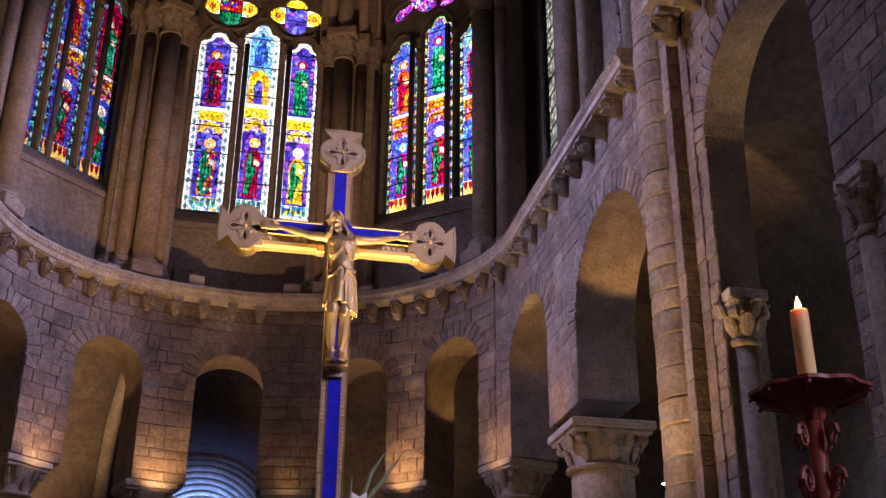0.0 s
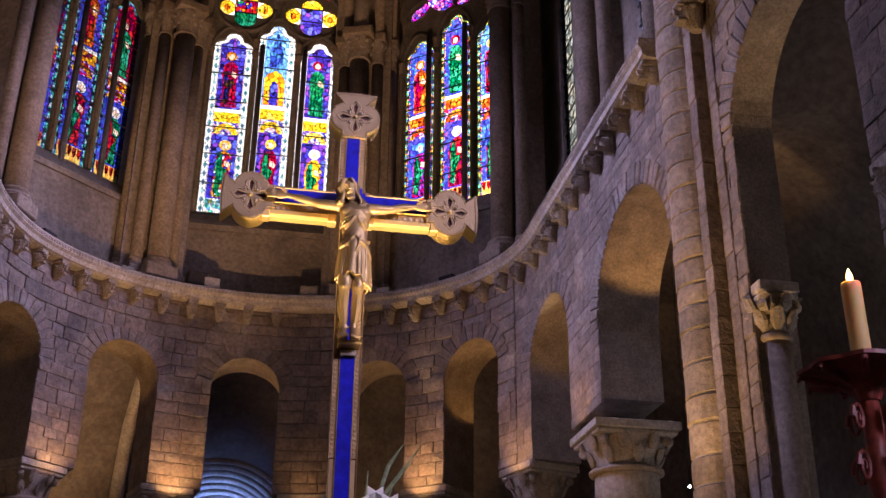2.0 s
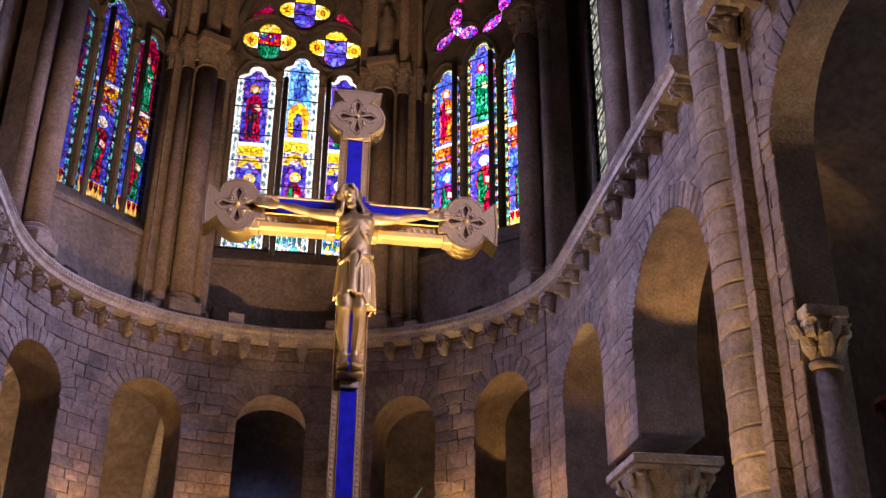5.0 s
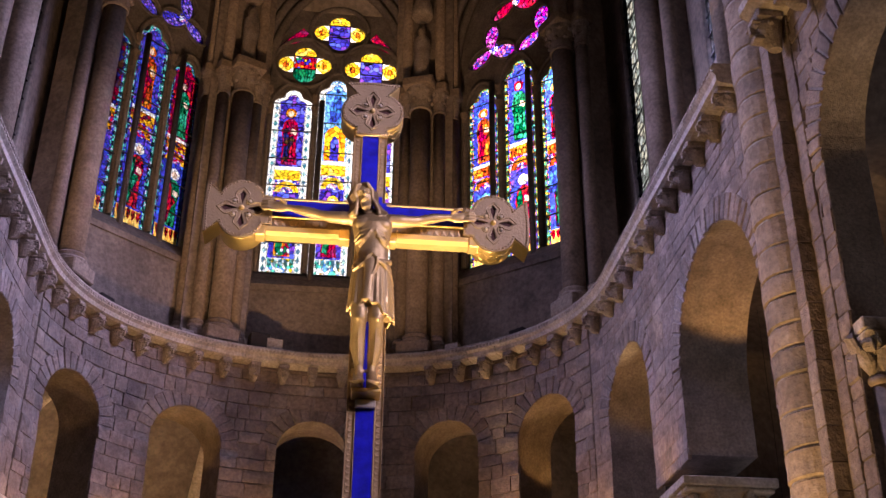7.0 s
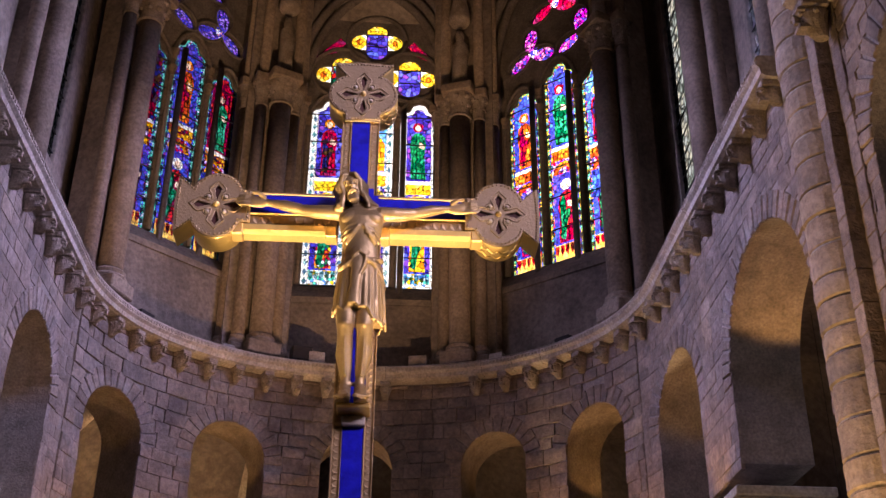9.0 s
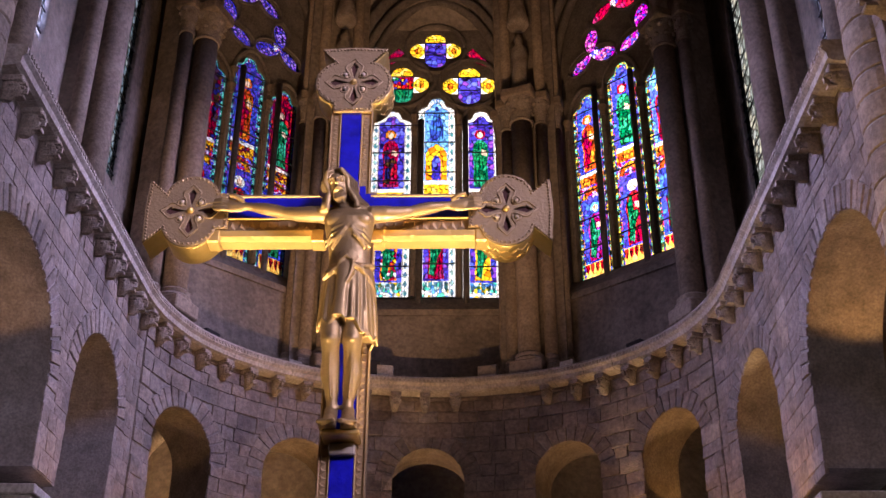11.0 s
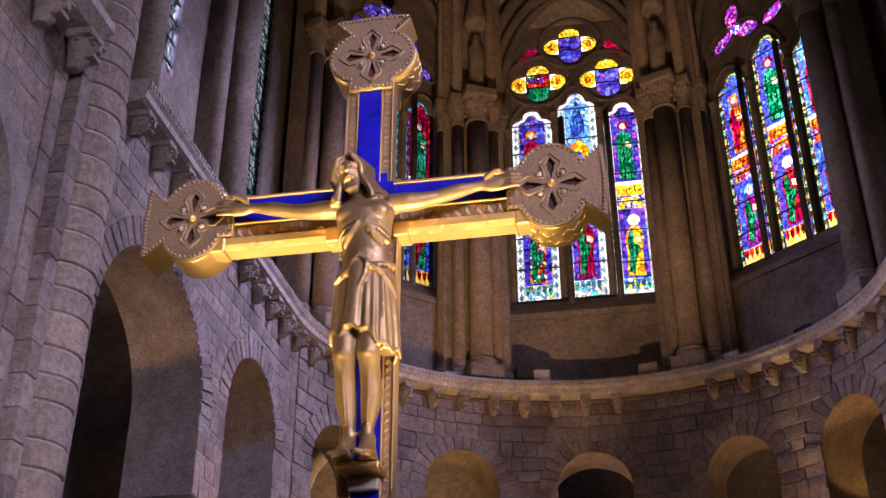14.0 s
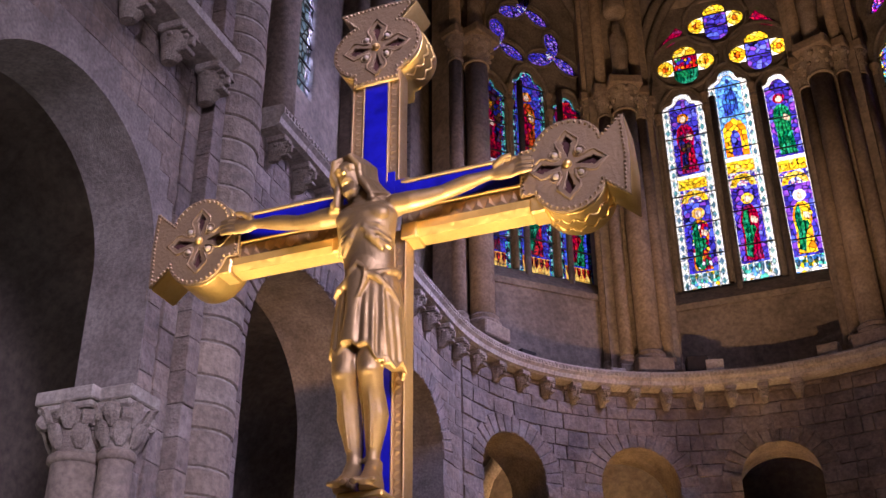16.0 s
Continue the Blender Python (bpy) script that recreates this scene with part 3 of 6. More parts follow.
def stained_lancet(parent, u0, u1, z0, zs, tip, style, border, panels):
    white = style == "white"
    b = (u1 - u0) * (0.165 if white else 0.13)
    h = zs - z0
    tints = G if white else {**G, **DEEP}
    outer = lancet(u0, u1, z0, zs, tip, -0.02)
    inner = lancet(u0 + b, u1 - b, z0 + 0.002, zs, tip - b * 1.1)
    c, w = (u0 + u1) / 2, (u1 - u0) / 2 - b
    pearl = {"white": "pearl", "teal": "pearl_teal", "gold": "pearl_gold"}[style]
    b1, b2 = b * (0.25 if white else 0.62), b * (0.90 if white else 0.82)
    in1 = lancet(u0 + b1, u1 - b1, z0 + 0.001, zs, tip - b1)
    in2 = lancet(u0 + b2, u1 - b2, z0 + 0.0015, zs, tip - b2 * 1.05)
    pane("edge_pane", [outer, in1], G[pearl], parent, None)
    pane("border_pane", [in1, in2], G["pearl" if white else "blue"], parent, None)
    pane("inner_edge_pane", [in2, inner], G["lead_black" if white else border], parent, None)
    # triangles or beads along both borders
    dark, light = [], []
    n = 20 if white else 34
    for sx in (-1, 1):
        for k in range(n):
            za, zb = z0 + h * (k + 0.06) / n, z0 + h * (k + 0.94) / n
            xo, xi = c + sx * (w + b - b * 0.16), c + sx * (w + b * 0.12)
            xm = (xo + xi) / 2
            if white:
                (dark if k % 2 else light).append([(xm, za), (xo, (za + zb) / 2), (xm, zb), (xi, (za + zb) / 2)])
            elif k % 2:
                dark.append([(xo, za), (xi, za), (xi, zb), (xo, zb)])
    merged_pane("border_piece", dark, G["teal_dark" if white else "lead_black"], parent, 0.014)
    if light:
        merged_pane("border_piece", light, G["amber" if "amber" in panels else "teal_dark"], parent, 0.014)
    z = [z0 + h * f for f in (0.004, 0.085, 0.46, 0.535, 0.595, 0.615, 1.0)]
    low, high, arch, band, foot = panels[:5]
    e = 0.004
    pane("foot_pane", [rect(c - w + e, z[0], c + w - e, z[1])], tints[foot] if white else G["amber"], parent, None)
    scal, zf = [], z[1] - z[0]
    for k in range(5):
        xa, xb = c - w + 2 * w * (k + 0.08) / 5, c - w + 2 * w * (k + 0.92) / 5
        scal.append([(xa, z[1] - 0.02), (xa, z[1] - zf * 0.4), ((xa + xb) / 2, z[0] + zf * 0.25), (xb, z[1] - zf * 0.4), (xb, z[1] - 0.02)])
    merged_pane("foot_piece", scal, G["red" if not white else "teal_dark"], parent, 0.014)
    shapes = figure_loops(c, z[1], z[2], w * 1.5, w * 0.12)
    pane("lower_ground_pane", [rect(c - w + e, z[1] + e, c + w - e, z[2]), shapes[0], shapes[4]], tints[low[0]], parent, None)
    figure_panes(parent, tints, shapes, low[1], low[2], "green" if low[1] != "green" else "red")
    # a scalloped arch over the lower panel
    arc = [(x, max(y, z[2] + 0.012)) for x, y in ring(c, z[2] + 0.006, w * 0.93, (z[3] - z[2]) * 0.88, 15, 180, 0)]
    arc_in = [(x, max(y, z[2] + 0.012)) for x, y in ring(c, z[2] + 0.006, w * 0.5, (z[3] - z[2]) * 0.45, 15, 0, 180)]
    pane("arch_pane", [arc + arc_in], tints[arch], parent, None)
    pane("spandrel_pane", [rect(c - w + e, z[2] + e, c + w - e, z[3]), arc + arc_in], tints["spandrel"], parent, None)
    rays = []
    for k in range(7):
        t = math.pi * (k + 0.5) / 7
        ca, sa, hh = math.cos(t), math.sin(t), z[3] - z[2]
        rays.append([(c + w * 0.60 * ca - 0.012 * sa, z[2] + 0.02 + hh * 0.52 * sa + 0.012 * ca), (c + w * 0.86 * ca, z[2] + 0.02 + hh * 0.76 * sa), (c + w * 0.60 * ca + 0.012 * sa, z[2] + 0.02 + hh * 0.52 * sa - 0.012 * ca)])
    merged_pane("arch_ray_piece", rays, G["lead_black"], parent, 0.014)
    pane("band_pane", [rect(c - w + e, z[3] + e, c + w - e, z[4])], tints[band], parent, None)
    cross_pieces = []
    for k in range(5):
        x, y, q = c - w + 2 * w * (k + 0.5) / 5, (z[3] + z[4]) / 2, w * 0.13
        cross_pieces.append([(x - q, y), (x - q * 0.3, y - q * 0.3), (x, y - q), (x + q * 0.3, y - q * 0.3), (x + q, y), (x + q * 0.3, y + q * 0.3), (x, y + q), (x - q * 0.3, y + q * 0.3)])
    merged_pane("band_piece", cross_pieces, G["lead_black"], parent, 0.014)
    pane("white_band_pane", [rect(u0 + b + e, z[4] + e, u1 - b - e, z[5])], tints["pale"], parent, None)
    top = lancet(u0 + b + e, u1 - b - e, z[5] + e, zs, tip - b * 1.15)
    if high[1] == "yellow":
        mid = z[5] + (zs - z[5]) * 0.52
        gate = [(c - w * 0.86, z[5] + 0.02), (c + w * 0.86, z[5] + 0.02), (c + w * 0.86, mid - 0.22), (c + w * 0.55, mid - 0.06), (c + w * 0.28, mid - 0.02), (c, mid + 0.05), (c - w * 0.28, mid - 0.02), (c - w * 0.55, mid - 0.06), (c - w * 0.86, mid - 0.22)]
        door = [(x, max(y, z[5] + 0.03)) for x, y in ring(c, z[5] + (mid - z[5]) * 0.42, w * 0.36, (mid - z[5]) * 0.30, 12, 180, 0)] + [(c + w * 0.36, z[5] + 0.03), (c - w * 0.36, z[5] + 0.03)]
        body = [(c - w * 0.50, mid + 0.12), (c + w * 0.50, mid + 0.12), (c + w * 0.60, mid + 0.45), (c + w * 0.25, mid + 0.80), (c + w * 0.12, mid + 1.02), (c - w * 0.12, mid + 1.02), (c - w * 0.25, mid + 0.80), (c - w * 0.60, mid + 0.45)]
        beam = rect(c - w * 0.8, mid + 1.12, c + w * 0.8, mid + 1.24)
        pane("upper_ground_pane", [top, gate, body, beam], tints["sky"], parent, None)
        pane("gate_pane", [gate, door], tints["orange_gold"], parent, None)
        pane("door_pane", [door], tints["blue"], parent, None)
        pane("robe_pane", [body], tints["cobalt"], parent, None)
        pane("beam_pane", [beam], tints["green"], parent, None)
        return saddle_bars(parent, u0, u1, z0, h)
    shapes = figure_loops(c, z[5], zs + (tip - zs) * 0.12, w * 1.45, -w * 0.10)
    pane("upper_ground_pane", [top, shapes[0], shapes[4]], tints[high[0]], parent, None)
    figure_panes(parent, tints, shapes, high[1], high[2], {"red": "dark", "green": "green", "yellow": "blue", "orange": "red"}.get(high[1], "red"))
    saddle_bars(parent, u0, u1, z0, h)


# W0: the middle window, with three lancets under three quatrefoils
LANCETS_0 = [(-1.37, -0.535, 11.88, 16.02, 16.42), (-0.39, 0.40, 11.88, 16.34, 16.76), (0.555, 1.363, 11.86, 16.02, 16.40)]
QUATS_0 = [(-0.03, 18.06, 0.60, 0.50), (-0.765, 17.12, 0.62, 0.51), (0.72, 17.08, 0.62, 0.52)]
SIDES_0 = [[(-1.42, 17.55), (-0.86, 18.15), (-0.72, 18.0), (-0.95, 17.72)], [(1.36, 17.50), (0.80, 18.12), (0.66, 17.97), (0.90, 17.68)]]
panel0, m0 = upper_panel("window_wall_middle", (0.0, 22.05), 0.0, [rect(-2.35, 9.3, 2.35, 21.5)] + [lancet(*l) for l in LANCETS_0] + [quatrefoil(*q) for q in QUATS_0] + SIDES_0, 0.07, "dark stone tracery wall of the middle apse window")
win0 = thing("window_1", m=m0, label="tall three-light stained-glass window with white borders and quatrefoils", category="stained window", kind="structure")
W0_PANELS = [
    (("blue", "mixed", "amber"), ("violet", "red", "orange"), "yellow", "yellow", "foot"),
    (("violet", "red", "yellow"), ("sky", "yellow", "blue"), "yellow", "yellow", "foot"),
    (("blue", "orange_gold", "pale"), ("violet", "green", "red"), "yellow", "yellow", "foot"),
]
for l, p in zip(LANCETS_0, W0_PANELS):
    stained_lancet(win0, *l, "white", "border_white", p)
for (cx, cy, rx, ry), (mid, low) in zip(QUATS_0, (("violet", "blue"), ("red", "green"), ("violet", "violet"))):
    w = rx * 0.40
    for sx in (-1, 1):
        pane("side_lobe_pane", [ring(cx + sx * rx * 0.70, cy, rx * 0.30, ry * 0.40, 16), ring(cx + sx * rx * 0.68, cy, rx * 0.12, ry * 0.18, 12)], G["yellow"], win0, None)
        pane("lobe_eye_pane", [ring(cx + sx * rx * 0.68, cy, rx * 0.12, ry * 0.18, 12)], G["orange"], win0, None)
    pane("foot_lobe_pane", [rect(cx - w, cy - ry, cx + w, cy - ry * 0.25)], G[low], win0, None)
    pane("middle_lobe_pane", [rect(cx - w, cy - ry * 0.24, cx + w, cy + ry * 0.42)], G["mixed" if mid == "red" else mid], win0, None)
    pane("top_lobe_pane", [rect(cx - w, cy + ry * 0.43, cx + w, cy + ry)], G["yellow"], win0, None)
    pane("round_pane", [ring(cx, cy + ry * 0.30, rx * 0.13, ry * 0.16, 12)], G["pale"], win0, None, -0.012)
    for f in (-0.25, 0.42):
        bm = bmesh.new()
        box(bm, (cx - w, cy + ry * f - 0.012, 0.012), (cx + w, cy + ry * f + 0.012, 0.03))
        part("lead_bar", bm, M_LEAD, win0)
    for sx in (-1, 1):
        bm = bmesh.new()
        box(bm, (cx + sx * w - 0.012, cy - ry * 0.9, 0.012), (cx + sx * w + 0.012, cy + ry * 0.9, 0.03))
        part("lead_bar", bm, M_LEAD, win0)
for loop in SIDES_0:
    pane("corner_pane", [[(x * 1.0, y) for x, y in loop]], G["red"], win0, None)

# W1 and W2: the windows beside it, deeper in colour
HALF = 1.25
SHIFT = {-43.6: -0.15, 40.6: 0.10}


def side_lancets():
    w, g = 0.735, 0.147
    u, out = -HALF, []
    for k in range(3):
        tip = (16.1, 16.5, 16.1)[k]
        out.append((u, u + w, 11.85, tip - 0.42, tip))
        u += w + g
    return out


SIDE_L = side_lancets()
TREFOILS = [(-0.62, 17.04, 0.63, 92), (0.60, 17.04, 0.63, 88), (-0.02, 18.12, 0.63, 90)]
PETALS = [trefoil_petals(*q) for q in TREFOILS]
SIDE_HOLES = [lancet(*l) for l in SIDE_L] + [trefoil(*q) for q in TREFOILS]
for n, (deg, borders, petal, sets) in enumerate((
    (-43.6, "border_teal", "lilac", [(("violet", "dark", "red"), ("dark", "red", "gold_dark"), "gold_dark", "gold_dark", "foot_red"), (("violet", "red", "pale"), ("violet", "orange", "orange"), "gold_dark", "gold_dark", "foot_red"), (("blue", "green", "pale"), ("red", "green", "red"), "gold_dark", "gold_dark", "foot_red")]),
    (40.6, "border_gold", "magenta", [(("blue", "purple", "sky"), ("blue", "orange", "orange"), "orange", "orange", "foot_red"), (("violet", "red", "pale"), ("blue", "green", "red"), "orange", "orange", "foot_red"), (("blue", "dark", "orange"), ("sky", "red", "amber"), "orange", "orange", "foot_red")]),
)):
    a = radians(deg)
    centre = (CX + 5.50 * math.sin(a) + SHIFT[deg] * math.cos(a), CY + 5.50 * math.cos(a) - SHIFT[deg] * math.sin(a))
    _, mm = upper_panel("window_wall_side", centre, a, [rect(-2.1, 9.3, 2.1, 21.5)] + SIDE_HOLES, 0.07, "dark stone tracery wall of a side apse window")
    win = thing("window_%d" % (n + 2), m=mm, label="tall three-light stained-glass window in deep blue and red", category="stained window", kind="structure")
    for l, p in zip(SIDE_L, sets):
        stained_lancet(win, *l, "gold" if n else "teal", borders, p)
    for ps, (cx, cy, _, _), col in zip(PETALS, TREFOILS, (petal, petal, "red" if n else petal)):
        for loop in ps:
            pane("petal_pane", [loop], G[col], win, None, 0.0)
        pane("petal_eye_pane", [ring(cx, cy, 0.103, 0.103, 14)], G["spandrel"], win, None)



def roll(name, pts, rad, parent, closed=True):
    bm = bmesh.new()
    loop = [Vector((x, y, 0.09)) for x, y in pts]
    tube(bm, loop + ([loop[0]] if closed else []), [rad] * (len(loop) + (1 if closed else 0)), 8)
    return part(name, bm, M_TRACERY, parent, smooth=True)


def light_heads(parent, lights, circles, grow):
    """Pointed rolls over the lancets and round rolls about the openings above."""
    for u0, u1, z0, zs, tip in lights:
        c, w = (u0 + u1) / 2, (u1 - u0) / 2 + grow
        pts = [(c - w, z0)] + [(c - w + 2 * w * i / 16, zs - 0.12 + (tip + grow * 1.6 - zs + 0.12) * math.sin(math.pi * i / 16) ** 0.62) for i in range(17)] + [(c + w, z0)]
        roll("head_roll", pts, 0.045, parent, False)
        for x in (c - w, c + w):
            bm = bmesh.new()
            turned(bm, [(0.05, -0.14), (0.06, -0.1), (0.05, -0.06), (0.09, 0.06), (0.09, 0.10)], 10, Matrix.Translation((x, zs - 0.22, 0.11)) @ Matrix.Rotation(-math.pi / 2, 4, "X"))
            part("small_capital", bm, M_SHAFT, parent)
    for cx, cy, r in circles:
        roll("round_roll", ring(cx, cy, r, r, 28), 0.05, parent)


tr = thing("tracery", m=m0, label="moulded stone tracery round the middle stained window", category="tracery", kind="structure")
light_heads(tr, LANCETS_0, [(q[0], q[1], 0.66) for q in QUATS_0], 0.07)
for deg in (-43.6, 40.6):
    a = radians(deg)
    mm = Matrix.Translation((CX + 5.50 * math.sin(a) + SHIFT[deg] * math.cos(a), CY + 5.50 * math.cos(a) - SHIFT[deg] * math.sin(a), 0)) @ Matrix.Rotation(-a, 4, "Z") @ Matrix.Rotation(math.pi / 2, 4, "X")
    tr = thing("tracery", m=mm, label="moulded stone tracery round a side stained window", category="tracery", kind="structure")
    light_heads(tr, SIDE_L, [], 0.07)
    for cx, cy, r, turn in TREFOILS:
        roll("trefoil_roll", widened(trefoil(cx, cy, r, turn), 0.03), 0.03, tr)

# the straight clerestory bays, with plain leaded lancets
for side in (-1, 1):
    x = CX + side * 5.28
    holes = [lancet(side * (CY - y) - 0.42, side * (CY - y) + 0.42, 11.6, 17.4, 18.0) for y in ((16.95, 13.38) if side < 0 else (17.62, 13.62))]
    m = Matrix.Translation((x, CY, 0)) @ Matrix.Rotation(-side * math.pi / 2, 4, "Z") @ Matrix.Rotation(math.pi / 2, 4, "X")
    u0, u1 = sorted((side * (-2.95), side * 6.2))
    ob = part("wall_clerestory", plate("wall_clerestory", [rect(u0, 9.3, u1, 21.5)] + holes, 0.16, M_ASHLAR, 0.03), None, m=m)
    tagged(ob, "grey stone clerestory wall with narrow lancets", "wall", "", "structure")
    for k, hole in enumerate(holes):
        win = thing("window_%d" % (4 + k + (2 if side > 0 else 0)), m=m, label="narrow lancet of pale leaded glass", category="window", kind="structure")
        us = [p[0] for p in hole]
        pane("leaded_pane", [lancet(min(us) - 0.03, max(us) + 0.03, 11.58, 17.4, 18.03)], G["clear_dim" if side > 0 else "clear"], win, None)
        for j in range(16):
            bm = bmesh.new()
            box(bm, (min(us), 11.8 + 0.36 * j, 0.01), (max(us), 11.82 + 0.36 * j, 0.03))
            part("saddle_bar", bm, M_LEAD, win)

# ---------------------------------------------------------------- cornice and corbels


def sweep(bm, s0, s1, profile, step=0.18):
    """A moulding swept along the wall: profile of (off, z), off negative into the choir."""
    n = max(1, int(abs(s1 - s0) / step))
    rows = [[bm.verts.new(along(s0 + (s1 - s0) * i / n, o, z)) for o, z in profile] for i in range(n + 1)]
    k = len(profile)
    for a, b in zip(rows, rows[1:]):
        for i in range(k):
            bm.faces.new((a[i], b[i], b[(i + 1) % k], a[(i + 1) % k]))
    bm.faces.new(rows[0])
    bm.faces.new(rows[-1][::-1])
    return bm


CORNICE = [(0.05, 9.28), (-0.19, 9.30), (-0.24, 9.33), (-0.25, 9.40), (-0.29, 9.44), (-0.29, 9.52), (-0.26, 9.56), (1.0, 9.60), (1.0, 9.365), (0.05, 9.365)]
cornice = thing("cornice", label="pale carved stone cornice running round the apse", category="cornice", kind="structure")
SLAB = 0.62
n_slab = int(2 * (S_PIER - 0.1) / SLAB)
for i in range(n_slab):
    a = -S_PIER + 0.1 + i * SLAB
    bm = bmesh.new()
    sweep(bm, a + 0.004, a + SLAB - 0.004, CORNICE, 0.16)
    part("cornice_slab", bm, M_CORNICE, cornice)
# small cut notches along the face of the cornice
bm = bmesh.new()
s = -S_PIER + 0.15
while s < S_PIER - 0.15:
    box(bm, (-0.018, -0.012, -0.022), (0.018, 0.012, 0.022), at_wall(s, -0.29, 9.48))
    s += 0.075
tagged(part("notch_moulding", bm, M_CARVED, cornice), kind="stuff")


def corbel_mesh(v):
    """A block under the cornice with a carved mask: brow, muzzle, cheeks and ears, each a little different."""
    rnd = random.Random(v)
    bm = bmesh.new()
    box(bm, (-0.11, -0.20, -0.075), (0.11, 0.02, 0.0), bevel=0.010)
    w, h = 0.098 + rnd.uniform(-0.012, 0.012), 0.23 + rnd.uniform(-0.03, 0.04)
    X, Y = Vector((1, 0, 0)), Vector((0, 1, 0))
    loft(bm, [((0, -0.07, -0.08), w, 0.12, X, Y), ((0, -0.085, -0.13), w * 1.08, 0.125, X, Y), ((0, -0.085, -0.19), w, 0.115, X, Y), ((0, -0.07, -0.08 - h * 0.72), w * 0.78, 0.10, X, Y), ((0, -0.04, -0.08 - h), w * 0.5, 0.06, X, Y)], 12)
    for sx in (-1, 1):
        bmesh.ops.create_icosphere(bm, subdivisions=1, radius=0.026, matrix=Matrix.Translation((sx * 0.045, -0.20, -0.14)))
        bmesh.ops.create_icosphere(bm, subdivisions=1, radius=0.03, matrix=Matrix.Translation((sx * w * 1.0, -0.09, -0.12 + rnd.uniform(-0.02, 0.02))))
        box(bm, (sx * 0.045 - 0.038, -0.235, -0.118), (sx * 0.045 + 0.038, -0.17, -0.096))
    box(bm, (-0.02, -0.245, -0.21), (0.02, -0.16, -0.13), bevel=0.006)
    box(bm, (-0.055, -0.225, -0.262 - rnd.uniform(0, 0.02)), (0.055, -0.13, -0.235), bevel=0.006)
    return from_bm("corbel", bm, M_CARVED)


CORBELS = [corbel_mesh(v) for v in range(6)]
rng = random.Random(5)
s = -S_PIER + 0.35
while s < S_PIER - 0.2:
    if not (0.35 < s < 1.9):
        ob = new("corbel", CORBELS[rng.randrange(6)])
        ob.matrix_world = at_wall(s + rng.uniform(-0.02, 0.02), -0.02, 9.29) @ Matrix.Diagonal((rng.uniform(0.74, 0.86), 1.05, rng.uniform(0.86, 1.02), 1))
        tagged(ob, "carved stone corbel with a worn mask under the cornice", "corbel", "corbels under the apse cornice")
    s += 0.553
# cornice on the great piers, lower, with masks below
for side in (-1, 1):
    led = thing("pier_cornice", label="projecting stone ledge on the pier beside the shaft", category="cornice", kind="structure")
    bm = bmesh.new()
    sweep(bm, s_of_y(10.0, side), s_of_y(3.0, side), [(0.02, 9.12), (-0.30, 9.14), (-0.42, 9.22), (-0.42, 9.32), (0.02, 9.34)], 0.5)
    part("ledge", bm, M_CORNICE, led)
    for k in range(7):
        ob = new("corbel", CORBELS[(k * 2 + 1) % 6])
        ob.matrix_world = at_wall(s_of_y(9.88 - 0.62 * k, side), -0.10, 9.13) @ Matrix.Diagonal((1.25, 1.2, 1.15, 1))
        tagged(ob, "carved stone corbel with a mask under the pier ledge", "corbel", "corbels under the pier ledges")

# ---------------------------------------------------------------- columns of the hemicycle


def capital_into(col, z, r, mat, leaves=8, h=0.5, half=0.46, turn=0.0):
    """A carved capital: necking ring, bell with leaves and corner volutes, and a moulded abacus; z is the abacus top."""
    bm = bmesh.new()
    turned(bm, [(r * 1.02, z - h - 0.14), (r * 1.16, z - h - 0.12), (r * 1.16, z - h - 0.08), (r * 1.02, z - h - 0.06)], 24)
    part("necking", bm, mat, col, smooth=True)
    bm = bmesh.new()
    turned(bm, [(r, z - h - 0.07), (r * 1.04, z - h * 0.7 - 0.1), (r * 1.18, z - h * 0.45 - 0.08), (half * 0.92, z - 0.19), (half * 0.95, z - 0.17)], 24)
    for k in range(leaves):
        for tier, (zz, rr, ll) in enumerate(((z - h * 0.75 - 0.05, r * 1.08, 0.20), (z - h * 0.38 - 0.06, r * 1.26, 0.20))):
            a = 2 * math.pi * (k + 0.5 * tier) / leaves + turn
            mm = Matrix.Rotation(a, 4, "Z") @ Matrix.Translation((rr, 0, zz))
            X, Y = mm.to_3x3() @ Vector((1, 0, 0)), mm.to_3x3() @ Vector((0, 1, 0))
            loft(bm, [(mm @ Vector((-0.02, 0, -ll * 0.5)), 0.03, 0.03, X, Y), (mm @ Vector((0.02, 0, -ll * 0.1)), 0.035, 0.075, X, Y), (mm @ Vector((0.055, 0, ll * 0.35)), 0.035, 0.06, X, Y), (mm @ Vector((0.085, 0, ll * 0.42)), 0.025, 0.03, X, Y)], 8)
    for k in range(4):
        a = math.pi / 4 + math.pi / 2 * k + turn
        p = Vector((math.cos(a), math.sin(a), 0)) * half * 1.05
        turned(bm, [(0.03, -0.05), (0.06, -0.04), (0.06, 0.04), (0.03, 0.05)], 10, Matrix.Translation((p.x, p.y, z - 0.24)) @ Matrix.Rotation(a, 4, "Z") @ Matrix.Rotation(math.pi / 2, 4, "X"))
    part("capital", bm, M_CARVED, col)
    bm = bmesh.new()
    rot = Matrix.Rotation(turn, 4, "Z")
    box(bm, (-half, -half, z - 0.11), (half, half, z), rot, 0.012)
    box(bm, (-half * 0.93, -half * 0.93, z - 0.17), (half * 0.93, half * 0.93, z - 0.112), rot, 0.015)
    part("abacus", bm, M_CORNICE, col)


